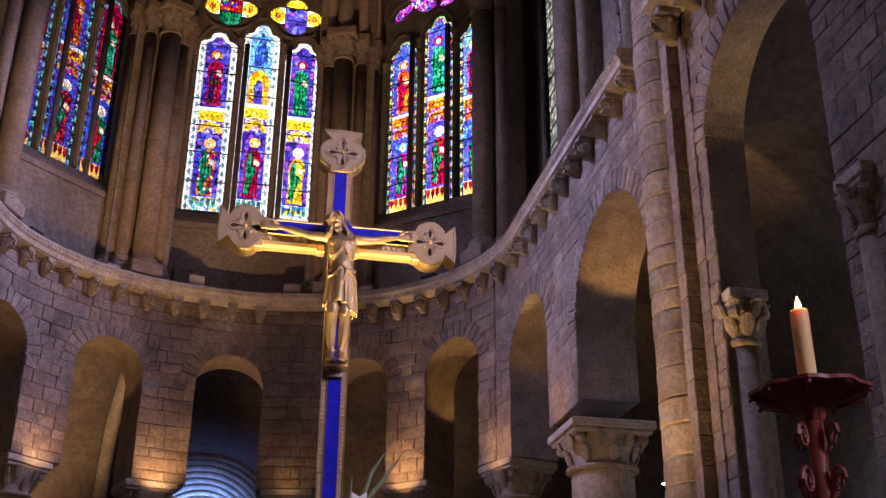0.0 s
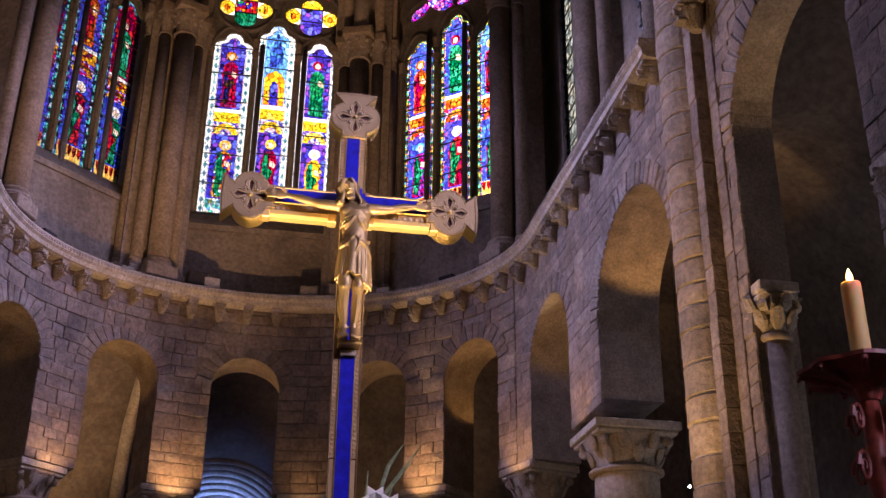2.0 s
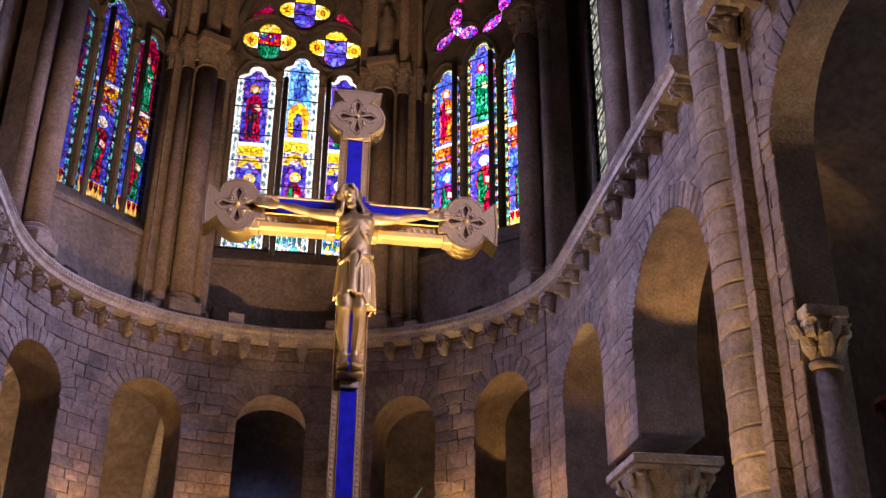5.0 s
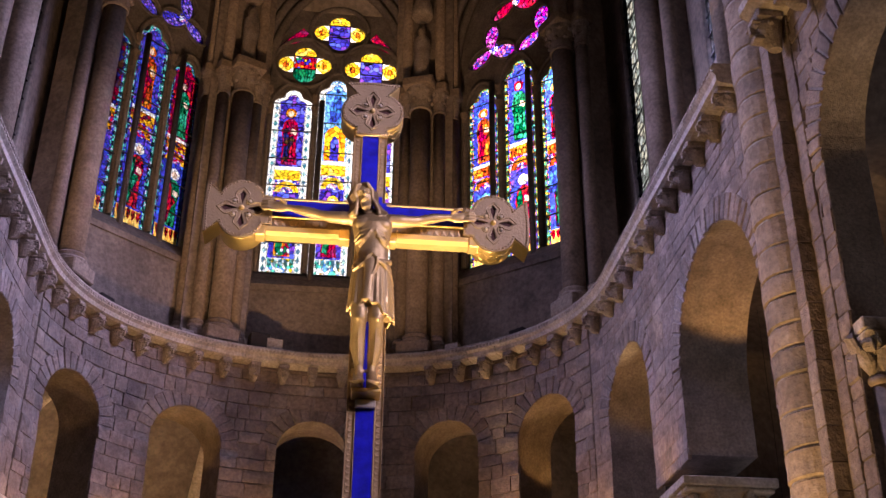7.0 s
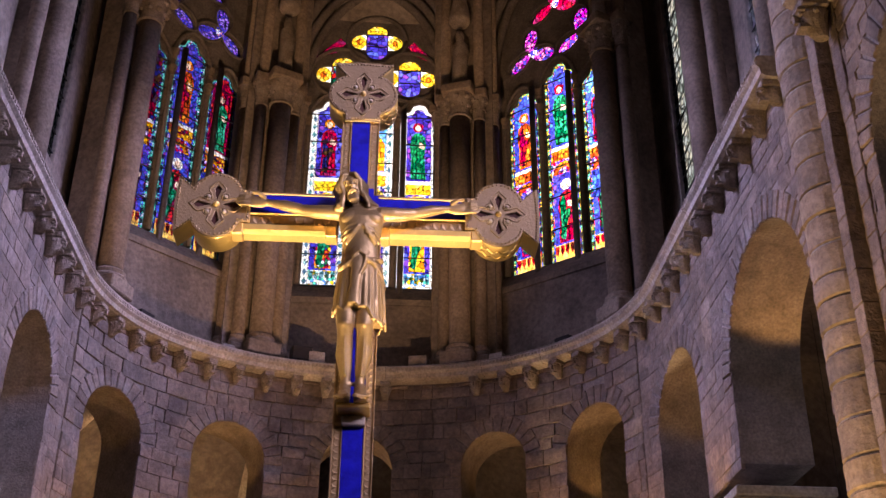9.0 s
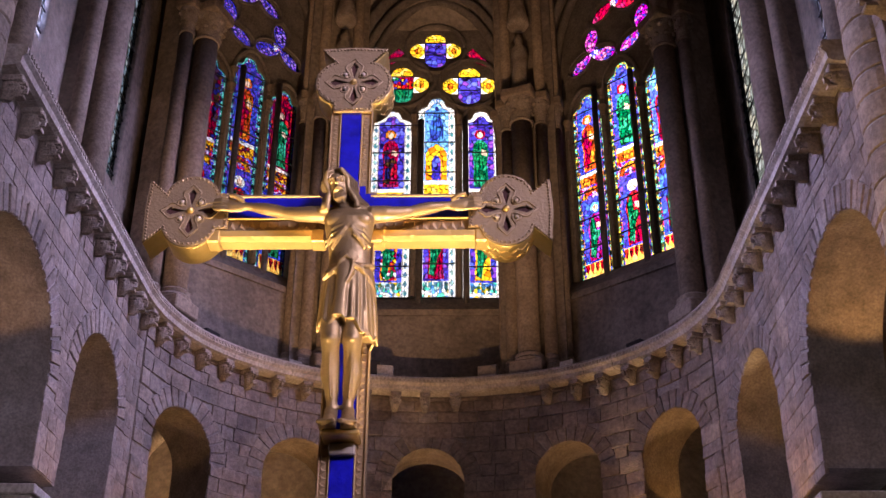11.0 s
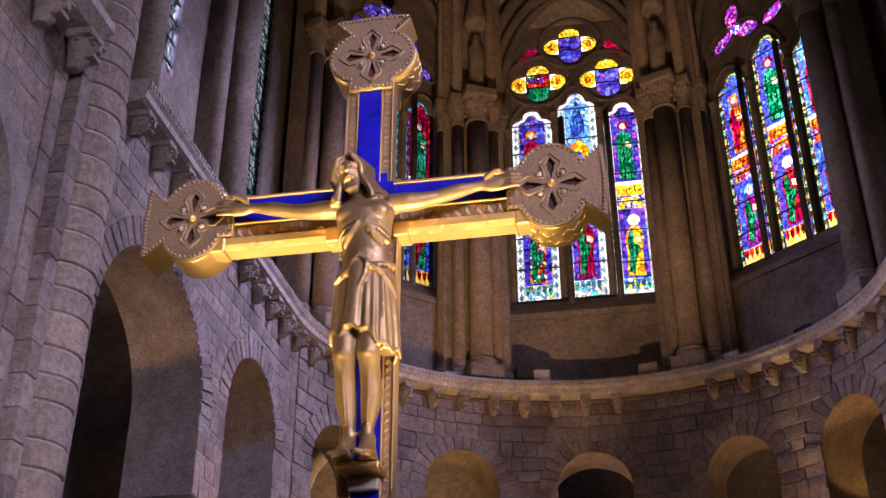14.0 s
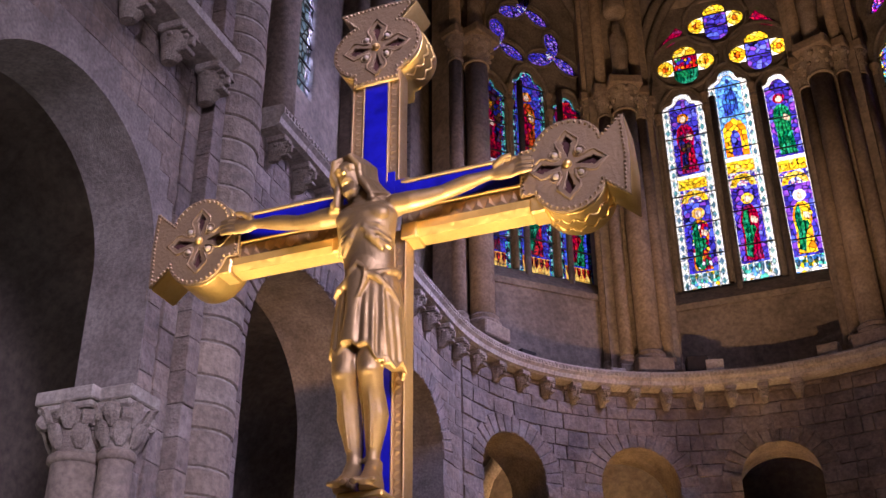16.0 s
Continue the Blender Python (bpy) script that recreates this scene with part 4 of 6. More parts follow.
def hemicycle_column(s, off, r, z_top, half):
    p = along(s, off, 0)
    col = thing("column", (p.x, p.y, 0), "round stone column with a carved leaf capital", "column", "columns of the choir arcade", "structure")
    col.rotation_euler[2] = heading(s)
    bm = bmesh.new()
    turned(bm, [(r * 1.5, 0.0), (r * 1.5, 0.3), (r * 1.3, 0.34), (r * 1.32, 0.42), (r * 1.05, 0.5)], 28)
    part("base", bm, M_SHAFT, col)
    for k in range(6):
        z0 = 0.5 + k * (z_top - 1.12) / 6
        bm = bmesh.new()
        turned(bm, [(r * 0.985, z0 + 0.002), (r, z0 + 0.012), (r, z0 + (z_top - 1.12) / 6 - 0.012), (r * 0.985, z0 + (z_top - 1.12) / 6 - 0.002)], 28)
        part("drum", bm, M_DRUM, col, smooth=False)
    capital_into(col, z_top, r, M_SHAFT, 8, 0.48, half)


for s in (-1.42, -3.72, -6.15, 0.98, 3.25, 5.45):
    hemicycle_column(s, 0.42, 0.34, Z_IMPOST - 0.003, 0.47)
for side in (-1, 1):
    hemicycle_column(s_of_y(14.45 if side > 0 else 14.3, side), 0.42, 0.42, 5.55 if side > 0 else 5.60, 0.58)

# the great half shafts on the piers, built of drums, with pilaster strips
for side in (-1, 1):
    y0 = 10.50
    x0 = CX + side * R0
    sh = thing("engaged_shaft", (x0, y0, 0), "half-round stone shaft of drums on the pier" + (", in warm light" if side > 0 else ", in cool light"), "shaft", "pier shafts", "structure")
    rng = random.Random(11 + side)
    z = 0.0
    while z < 21.0:
        h = rng.uniform(0.22, 0.34) if 3.0 < z < 11.0 else 1.2
        r = 0.33 + rng.uniform(-0.008, 0.008)
        bm = bmesh.new()
        turned(bm, [(r - 0.016, z + 0.008), (r, z + 0.022), (r + rng.uniform(-0.008, 0.008), z + h * 0.5), (r, z + h - 0.022), (r - 0.016, z + h - 0.008)], 24, Matrix.Rotation(rng.uniform(0, 1), 4, "Z"))
        part("drum", bm, M_DRUM, sh)
        z += h
    bm = bmesh.new()
    turned(bm, [(0.312, 0.0), (0.312, 21.0)], 24)
    part("mortar_core", bm, M_CORNICE, sh)
    # stepped strips beside the shaft, towards the nave
    for ya, yb, dx in ((10.02, 10.20, 0.16), (9.80, 10.0, 0.03), (9.62, 9.79, -0.02)):
        strip = thing("pilaster_strip", (0, 0, 0), "stepped stone strip beside the pier shaft", "pilaster", "", "structure")
        z = 0.0
        while z < 12.0:
            h = rng.uniform(0.24, 0.32) if z > 3 else 1.0
            bm = bmesh.new()
            a, b = sorted((CX + side * (R0 - dx - rng.uniform(0, 0.012)), CX + side * (R0 + 0.3)))
            box(bm, (a, ya, z + 0.003), (b, yb, z + h - 0.003), bevel=0.006)
            part("stone", bm, M_BLOCK, strip)
            z += h
    # responds under the next arch: a broad abacus over a thick and a thin engaged column
    deep = 0.60 if side < 0 else 0.42
    for y, turn in ((9.50, 1), (7.25, -1)):
        for dx, dy, r in (((deep * 0.62, 0.0, 0.19), (0.02, 0.02, 0.13)) if side < 0 else (((0.20, 0.13, 0.14),) if turn > 0 else ((0.08, 0.17, 0.15),))):
            col = thing("respond_column", (CX + side * (R0 + dx), y + dy * turn, 0), "engaged column with a carved capital under the transept arch", "column", "respond columns", "structure")
            bm = bmesh.new()
            turned(bm, [(r * 1.4, 0.0), (r * 1.4, 0.3), (r * 1.15, 0.4), (r, 0.46), (r, 5.06)], 24)
            part("shaft", bm, M_SHAFT, col, smooth=True)
            capital_into(col, 5.60, r, M_SHAFT, 7, 0.42, 0.27 if r > 0.15 else 0.2)

# ---------------------------------------------------------------- clustered shafts between the windows


def shaft_cluster(deg, r_main, label, flat=None, slim=0):
    """Round shafts before a pier; slim leaves out the outer pair."""
    a = radians(deg)
    base = thing("shaft_cluster", m=Matrix.Translation((CX + r_main * math.sin(a), CY + r_main * math.cos(a), 0)) @ Matrix.Rotation(-a, 4, "Z") if flat is None else flat,
                 label=label, category="shafts", group="shaft clusters between the windows", kind="structure")
    bm = bmesh.new()
    wide = 0.62 if not slim else 0.42
    box(bm, (-wide, 0.30, 9.60), (wide, 1.35 if not slim else 0.72, 21.4))
    part("core", bm, M_ASHLAR, base)
    shafts = ((0.0, 0.02, 0.205), (-0.36, 0.20, 0.12), (0.36, 0.20, 0.12), (-0.60, 0.46, 0.10), (0.60, 0.46, 0.10))
    for x, y, r in shafts[:3] if slim else shafts:
        k = Matrix.Translation((x, y, 0))
        bm = bmesh.new()
        box(bm, (-r * 1.5, -r * 1.5, 9.605), (r * 1.5, r * 1.5, 9.86), k, 0.02)
        turned(bm, [(r * 1.42, 9.86), (r * 1.46, 9.91), (r * 1.2, 9.96), (r * 1.3, 10.01), (r * 1.02, 10.06)], 20, k)
        part("base", bm, M_SHAFT, base)
        bm = bmesh.new()
        turned(bm, [(r, 10.05), (r, 15.06)], 20, k)
        part("shaft", bm, M_SHAFT, base, smooth=True)
        bm = bmesh.new()
        turned(bm, [(r * 1.15, 15.05), (r * 1.2, 15.08), (r * 1.0, 15.13), (r * 1.05, 15.3), (r * 1.45, 15.55), (r * 1.5, 15.6)], 20, k)
        for j in range(8):
            aj = 2 * math.pi * j / 8
            bmesh.ops.create_icosphere(bm, subdivisions=1, radius=r * 0.33, matrix=k @ Matrix.Translation((r * 1.36 * math.cos(aj), r * 1.36 * math.sin(aj), 15.5)))
            bmesh.ops.create_icosphere(bm, subdivisions=1, radius=r * 0.26, matrix=k @ Matrix.Translation((r * 1.14 * math.cos(aj + 0.4), r * 1.14 * math.sin(aj + 0.4), 15.32)))
        part("capital", bm, M_CARVED, base)
        bm = bmesh.new()
        box(bm, (-r * 1.6, -r * 1.6, 15.6), (r * 1.6, r * 1.6, 15.80), k, 0.025)
        part("abacus", bm, M_SHAFT, base)
        if x:
            bm = bmesh.new()
            turned(bm, [(r * 0.9, 15.8), (r * 0.9, 21.3)], 16, k)
            part("upper_shaft", bm, M_SHAFT, base, smooth=True)
    return base


def plain_statue(m):
    bm = bmesh.new()
    X, Y = Vector((1, 0, 0)), Vector((0, 1, 0))
    loft(bm, [((0, 0, 0), 0.17, 0.14, X, Y), ((0, 0, 0.5), 0.15, 0.13, X, Y), ((0.02, 0, 0.9), 0.18, 0.13, X, Y), ((0, 0, 1.15), 0.17, 0.12, X, Y), ((0, 0, 1.28), 0.07, 0.07, X, Y), ((0, 0, 1.36), 0.095, 0.1, X, Y), ((0, 0, 1.52), 0.07, 0.08, X, Y)], 16, 7, 0.05)
    turned(bm, [(0.2, 1.75), (0.24, 1.82), (0.22, 2.0), (0.16, 2.3), (0.18, 5.5)], 12)
    ob = part("statue", bm, M_CARVED, None, smooth=True, m=m)
    return tagged(ob, "weathered carved stone figure under a canopy above the shafts", "statue", "stone figures above the shafts")


for deg in (-26.5, 20.5, -68.5, 64.5):
    cl = shaft_cluster(deg, 4.52, "cluster of round stone shafts with leaf capitals", None, 1 if abs(deg) > 60 else 0)
    plain_statue(cl.matrix_basis @ Matrix.Translation((0, 0.02, 15.80)))
for side in (-1, 1):
    for y in (15.05, 12.1):
        shaft_cluster(0, 0, "cluster of round stone shafts with leaf capitals", Matrix.Translation((CX + side * 4.72, y, 0)) @ Matrix.Rotation(-side * math.pi / 2, 4, "Z"), 1)

# sills under the windows, drips under the mullions, loose blocks on the cornice
for deg, dist, half, us in ((-1.5, 5.6, 1.75, (-0.32, 0.62)), (-43.6, 5.5, 1.45, (-0.44, 0.44)), (40.6, 5.5, 1.45, (-0.44, 0.44))):
    a = radians(deg)
    c = (0.0, 22.05) if dist == 5.6 else (CX + dist * math.sin(a), CY + dist * math.cos(a))
    m = Matrix.Translation((c[0], c[1], 0)) @ Matrix.Rotation(-a if dist != 5.6 else 0, 4, "Z")
    sill = thing("window_sill", m=m, label="sloping stone sill below the stained glass", category="sill", kind="structure")
    bm = bmesh.new()
    bm.faces.new([bm.verts.new((-half, y, z)) for y, z in ((-0.16, 11.78), (-0.50, 11.40), (-0.50, 11.28), (-0.16, 11.28))])
    ext = bmesh.ops.extrude_face_region(bm, geom=bm.faces[:])["geom"]
    bmesh.ops.translate(bm, verts=[g for g in ext if isinstance(g, bmesh.types.BMVert)], vec=(2 * half, 0, 0))
    part("slope", bm, M_ASHLAR, sill)
    bm = bmesh.new()
    box(bm, (-half, -0.46, 9.6), (half, -0.16, 11.275))
    part("apron", bm, M_ASHLAR, sill)
    for u in us:
        bm = bmesh.new()
        turned(bm, [(0.02, 11.18), (0.055, 11.26), (0.06, 11.36), (0.09, 11.44), (0.085, 11.5), (0.06, 11.55), (0.06, 16.0)], 12, Matrix.Translation((u, -0.24, 0)))
        part("mullion_shaft", bm, M_TRACERY, sill, smooth=True)
for s, w, h, mat in ((-1.05, 0.17, 0.24, M_CORNICE), (-1.30, 0.18, 0.32, M_DARK), (0.85, 0.17, 0.24, M_ASHLAR), (-2.72, 0.13, 0.10, M_CORNICE), (2.35, 0.13, 0.14, M_CORNICE), (-4.5, 0.16, 0.14, M_DARK), (3.75, 0.16, 0.14, M_DARK)):
    bm = bmesh.new()
    box(bm, (-w, -0.13, 0), (w, 0.13, h), bevel=0.012)
    ob = part("loose_block", bm, mat)
    ob.matrix_world = at_wall(s, 0.0, 9.572)
    tagged(ob, "squared %s block lying on the cornice ledge" % ("dark" if mat is M_DARK else "pale stone"), "block", "blocks on the cornice")

# ---------------------------------------------------------------- ambulatory, floor, vaults and closing walls
bm = bmesh.new()
box(bm, (-14, -10, -0.3), (14, 30, 0.0))
tagged(part("floor", bm, M_FLOOR), "worn grey stone church floor", "floor", "", "structure")
bm = bmesh.new()
rows = []
n = 72
for i in range(n + 1):
    s = -S_END + 2 * S_END * i / n
    if abs(s) > S_PIER:      # higher vaults over the transept aisles
        rows.append([bm.verts.new(along(s, o, z)) for o, z in ((3.9, 0.0), (3.9, 7.6), (3.4, 8.9), (2.7, 9.7), (2.0, 9.9), (1.3, 9.8), (0.7, 9.4), (0.3, 9.2))])
        continue
    rows.append([bm.verts.new(along(s, o, z)) for o, z in ((3.9, 0.0), (3.9, 6.6), (3.6, 7.8), (2.9, 8.7), (2.2, 9.0), (1.5, 9.0), (1.0, 8.8), (0.87, 8.55))])
for a, b in zip(rows, rows[1:]):
    for j in range(7):
        bm.faces.new((a[j], a[j + 1], b[j + 1], b[j]))
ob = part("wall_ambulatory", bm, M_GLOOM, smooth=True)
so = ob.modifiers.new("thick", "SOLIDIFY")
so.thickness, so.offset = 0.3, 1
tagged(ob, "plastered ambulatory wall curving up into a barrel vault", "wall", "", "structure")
# ribs of the ambulatory vault and the niche seen through the middle arch
for s in (-3.6, -1.4, 1.0):
    bm = bmesh.new()
    pts = [(3.84, 4.0), (3.82, 6.6), (3.5, 7.75), (2.85, 8.58), (2.2, 8.86), (1.5, 8.86), (1.0, 8.6)]
    tube(bm, [along(s, o, z) for o, z in pts], [0.14] * len(pts), 10)
    tagged(part("vault_rib", bm, M_CORNICE, smooth=True), "rounded pale stone rib of the ambulatory vault", "rib", "ambulatory ribs", "structure")
# chapel arch: stepped rings seen through the middle arch
for k in range(11):
    bm = bmesh.new()
    rr = 1.60 - 0.115 * k
    y = 20.05 + 3.9 + 0.4 - 0.085 * (10 - k)
    tube(bm, [(CX - 0.55 + rr * math.cos(radians(180 - 6 * i)), y, 5.55 + rr * 0.95 * math.sin(radians(6 * i))) for i in range(31)], [0.054] * 31, 8)
    tagged(part("chapel_arch_moulding", bm, M_CORNICE, smooth=True), "rounded concentric stone moulding of a chapel arch", "moulding", "chapel arch mouldings", "structure")

bm = bmesh.new()
rows = []
n = 40
for i in range(n + 1):
    s = -S_PIER + 2 * S_PIER * i / n
    rows.append([bm.verts.new(along(s, o, z)) for o, z in ((1.25, 9.3), (1.25, 18.6), (0.9, 19.6), (-0.4, 21.0), (-2.2, 21.8), (-4.2, 22.0))])
for a, b in zip(rows, rows[1:]):
    for j in range(1, 5):
        bm.faces.new((a[j], a[j + 1], b[j + 1], b[j]))
ob = part("ceiling", bm, M_VAULT, smooth=True)
so = ob.modifiers.new("thick", "SOLIDIFY")
so.thickness, so.offset = 0.3, 1
tagged(ob, "shadowed plaster vault over the choir", "vault", "", "structure")
bm = bmesh.new()
box(bm, (-14, -10, 22.05), (14, 8, 22.4))
box(bm, (-5.6, 8, 22.05), (5.9, 21.9, 22.4))
tagged(part("ceiling_nave", bm, M_VAULT), "plain vault surface over nave and choir", "vault", "", "structure")
for lo, hi, nm in (((-14.3, -10.3, 0), (14.3, -10, 22), "wall_west"), ((-14.3, -10, 0), (-14, 8, 22), "wall_transept_north"), ((14, -10, 0), (14.3, 8, 22), "wall_transept_south")):
    bm = bmesh.new()
    box(bm, lo, hi)
    tagged(part(nm, bm, M_ASHLAR), "plain stone wall closing the church", "wall", "", "structure")
# big arch ribs over the windows
for deg, dist, half, z0, apex in ((0.0, None, 1.62, 16.0, 19.25), (-43.6, 5.5, 1.42, 16.0, 19.1), (40.6, 5.5, 1.42, 16.0, 19.1)):
    a = radians(deg)
    c = Vector((0.0, 22.05, 0)) if dist is None else Vector((CX + dist * math.sin(a), CY + dist * math.cos(a), 0))
    ux, uy = Vector((math.cos(a), -math.sin(a), 0)), Vector((math.sin(a), math.cos(a), 0))
    th = thing("window_arch", (0, 0, 0), "moulded stone arch over a stained-glass window", "arch", "window arches", "structure")
    for k, (grow, back, rad) in enumerate(((0.0, 0.22, 0.10), (0.16, 0.40, 0.10), (0.34, 0.62, 0.13))):
        bm = bmesh.new()
        pts = []
        for i in range(25):
            t = math.pi * (1 - i / 24)
            pts.append(c + ux * (half + grow) * math.cos(t) - uy * back + Vector((0, 0, z0 + (apex - z0 + grow) * math.sin(t))))
        pts = [pts[0] + Vector((0, 0, 11.5 - z0))] + pts + [pts[-1] + Vector((0, 0, 11.5 - z0))]
        tube(bm, pts, [rad] * len(pts), 10)
        part("moulding", bm, M_TRACERY, th, smooth=True)

# a small bare lamp hanging in the south ambulatory
lamp = thing("pendant_lamp", (6.2, 15.46, 5.1), "small bare bulb hanging on a cord in the ambulatory", "lamp")
bm = bmesh.new()
bmesh.ops.create_icosphere(bm, subdivisions=2, radius=0.022)
part("bulb", bm, M_BULB, lamp, "glowing white bulb", smooth=True)
bm = bmesh.new()
turned(bm, [(0.012, 0.018), (0.012, 0.07), (0.004, 0.08), (0.004, 3.4)], 8)
part("cord", bm, M_METAL, lamp)

# ---------------------------------------------------------------- the crucifix
CROSS = Vector((0.265, 4.315, 3.363))
FLAT = Matrix.Rotation(math.pi / 2, 4, "X")      # plates lie in x, y: stand them up, front towards the nave
cross = thing("crucifix", (CROSS.x, CROSS.y, 0), "gilded and blue enamelled cross on a tall post", "crucifix")


def up(x, y, z):
    """From the arms' middle into the crucifix's own place, whose base is on the floor."""
    return Matrix.Translation((x, y, CROSS.z + z))


def gilt_box(name, lo, hi, mat=M_GOLD_DULL, parent=cross, bevel=0.003):
    bm = bmesh.new()
    box(bm, lo, hi, up(0, 0, 0), bevel)
    return part(name, bm, mat, parent)


def zigzag(name, x0, x1, z0, z1, y, n, upright=False):
    """A row of raised triangles on a front face."""
    bm = bmesh.new()
    for i in range(n):
        if upright:
            a, b = z0 + (z1 - z0) * i / n, z0 + (z1 - z0) * (i + 1) / n
            tri = [(x0, a), (x1, (a + b) / 2), (x0, b)]
        else:
            a, b = x0 + (x1 - x0) * i / n, x0 + (x1 - x0) * (i + 1) / n
            tri = [(a, z0), (b, z0), ((a + b) / 2, z1)]
        base = [bm.verts.new((p[0], y, CROSS.z + p[1])) for p in tri]
        apex = bm.verts.new((sum(p[0] for p in tri) / 3, y - 0.0025, CROSS.z + sum(p[1] for p in tri) / 3))
        for j in range(3):
            bm.faces.new((base[j], base[(j + 1) % 3], apex))
    return part(name, bm, M_GOLD_DULL, cross)


D = 0.019       # half depth of the cross
UX, LX = -0.004, 0.012      # the upper and the lower post stand a little off each other
# upper post, arms, lower post: body, blue panel, rims and zigzag strips
gilt_box("upper_post", (UX - 0.050, -D, 0.046), (UX + 0.050, D, 0.32))
gilt_box("blue_panel", (UX - 0.024, -D - 0.003, 0.005), (UX + 0.024, -D + 0.004, 0.305), M_BLUE, bevel=0.001)
zigzag("zigzag_strip", UX + 0.029, UX + 0.044, 0.08, 0.30, -D, 15, True)
zigzag("zigzag_strip", UX - 0.044, UX - 0.029, 0.08, 0.30, -D, 15, True)
for sx in (-1, 1):
    for a, b in ((0.0475, 0.0505), (0.0245, 0.0275)):
        lo, hi = sorted((UX + sx * a, UX + sx * b))
        gilt_box("rim", (lo, -D - 0.005, 0.050), (hi, -D + 0.002, 0.32), M_GOLD_DULL, bevel=0.001)
    lo, hi = sorted((sx * 0.05, sx * 0.33))
    gilt_box("arm", (lo, -D, -0.056), (hi, D, 0.045))
    gilt_box("blue_panel", (lo, -D - 0.003, -0.016), (hi, -D + 0.004, 0.038), M_BLUE, bevel=0.001)
    gilt_box("rim", (lo, -D - 0.006, 0.039), (hi, D, 0.0465), M_GOLD_DULL, bevel=0.002)
    gilt_box("rim", (lo, -D - 0.006, -0.021), (hi, -D + 0.002, -0.016), M_GOLD, bevel=0.001)
    zigzag("zigzag_strip", lo + 0.004, hi - 0.012, -0.048, -0.022, -D, 12)
    # sloping ledge below the arm, and the blocks that end it
    bm = bmesh.new()
    prof = [(-D - 0.002, -0.049), (-D - 0.007, -0.052), (-D - 0.005, -0.066), (-D + 0.003, -0.077), (D, -0.077), (D, -0.050)]
    ends = [[bm.verts.new((x, y, CROSS.z + z)) for y, z in prof] for x in (lo + 0.01, hi - 0.02)]
    for j in range(6):
        bm.faces.new((ends[0][j], ends[0][(j + 1) % 6], ends[1][(j + 1) % 6], ends[1][j]))
    bm.faces.new(ends[0])
    bm.faces.new(ends[1][::-1])
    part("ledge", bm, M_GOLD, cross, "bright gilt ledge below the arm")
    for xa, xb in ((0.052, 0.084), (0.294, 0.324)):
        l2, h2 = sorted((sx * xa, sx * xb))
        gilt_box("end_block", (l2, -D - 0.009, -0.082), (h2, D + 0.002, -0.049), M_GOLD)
    # stepped shoulders between post and arms
    for k, (w, h) in enumerate(((0.026, 0.090), (0.042, 0.076), (0.062, 0.055))):
        l2, h2 = sorted((UX, UX + sx * w))
        gilt_box("stepped_corner", (l2, -D - 0.0042 + 0.0004 * k, 0.002), (h2, -D + 0.004, h - 0.006), M_BLUE, bevel=0.001)
        l2, h2 = sorted((UX, UX + sx * (w + 0.007)))
        gilt_box("stepped_corner_rim", (l2, -D - 0.0012 + 0.0004 * k, 0.002), (h2, D - 0.001 - 0.002 * k, h), M_GOLD_DULL, bevel=0.001)
gilt_box("lower_post", (LX - 0.049, -D, -0.95), (LX + 0.049, D, -0.057))
gilt_box("lower_post", (LX - 0.047, -D, -CROSS.z + 0.06), (LX + 0.047, D, -0.952))
gilt_box("blue_panel", (LX - 0.025, -D - 0.003, -0.55), (LX + 0.025, -D + 0.004, -0.002), M_BLUE, bevel=0.001)
gilt_box("blue_panel", (LX - 0.025, -D - 0.003, -CROSS.z + 0.1), (LX + 0.025, -D + 0.004, -0.592), M_BLUE, bevel=0.001)
for sx in (-1, 1):
    lo, hi = sorted((LX + sx * 0.030, LX + sx * 0.045))
    zigzag("zigzag_strip", lo, hi, -0.94, -0.09, -D, 52, True)
    for a, b in ((0.0465, 0.0495), (0.0252, 0.0282)):
        lo, hi = sorted((LX + sx * a, LX + sx * b))
        gilt_box("rim", (lo, -D - 0.005, -CROSS.z + 0.1), (hi, -D + 0.002, -0.085), M_GOLD_DULL, bevel=0.001)
gilt_box("foot_rest", (LX - 0.040, -D - 0.066, -0.565), (LX + 0.040, -D + 0.002, -0.553), M_GOLD)
gilt_box("foot_panel", (LX - 0.028, -D - 0.020, -0.592), (LX + 0.028, -D + 0.002, -0.567), M_JEWEL)
gilt_box("base_plate", (-0.22, -0.22, -CROSS.z), (0.22, 0.22, -CROSS.z + 0.06), M_METAL, bevel=0.01)


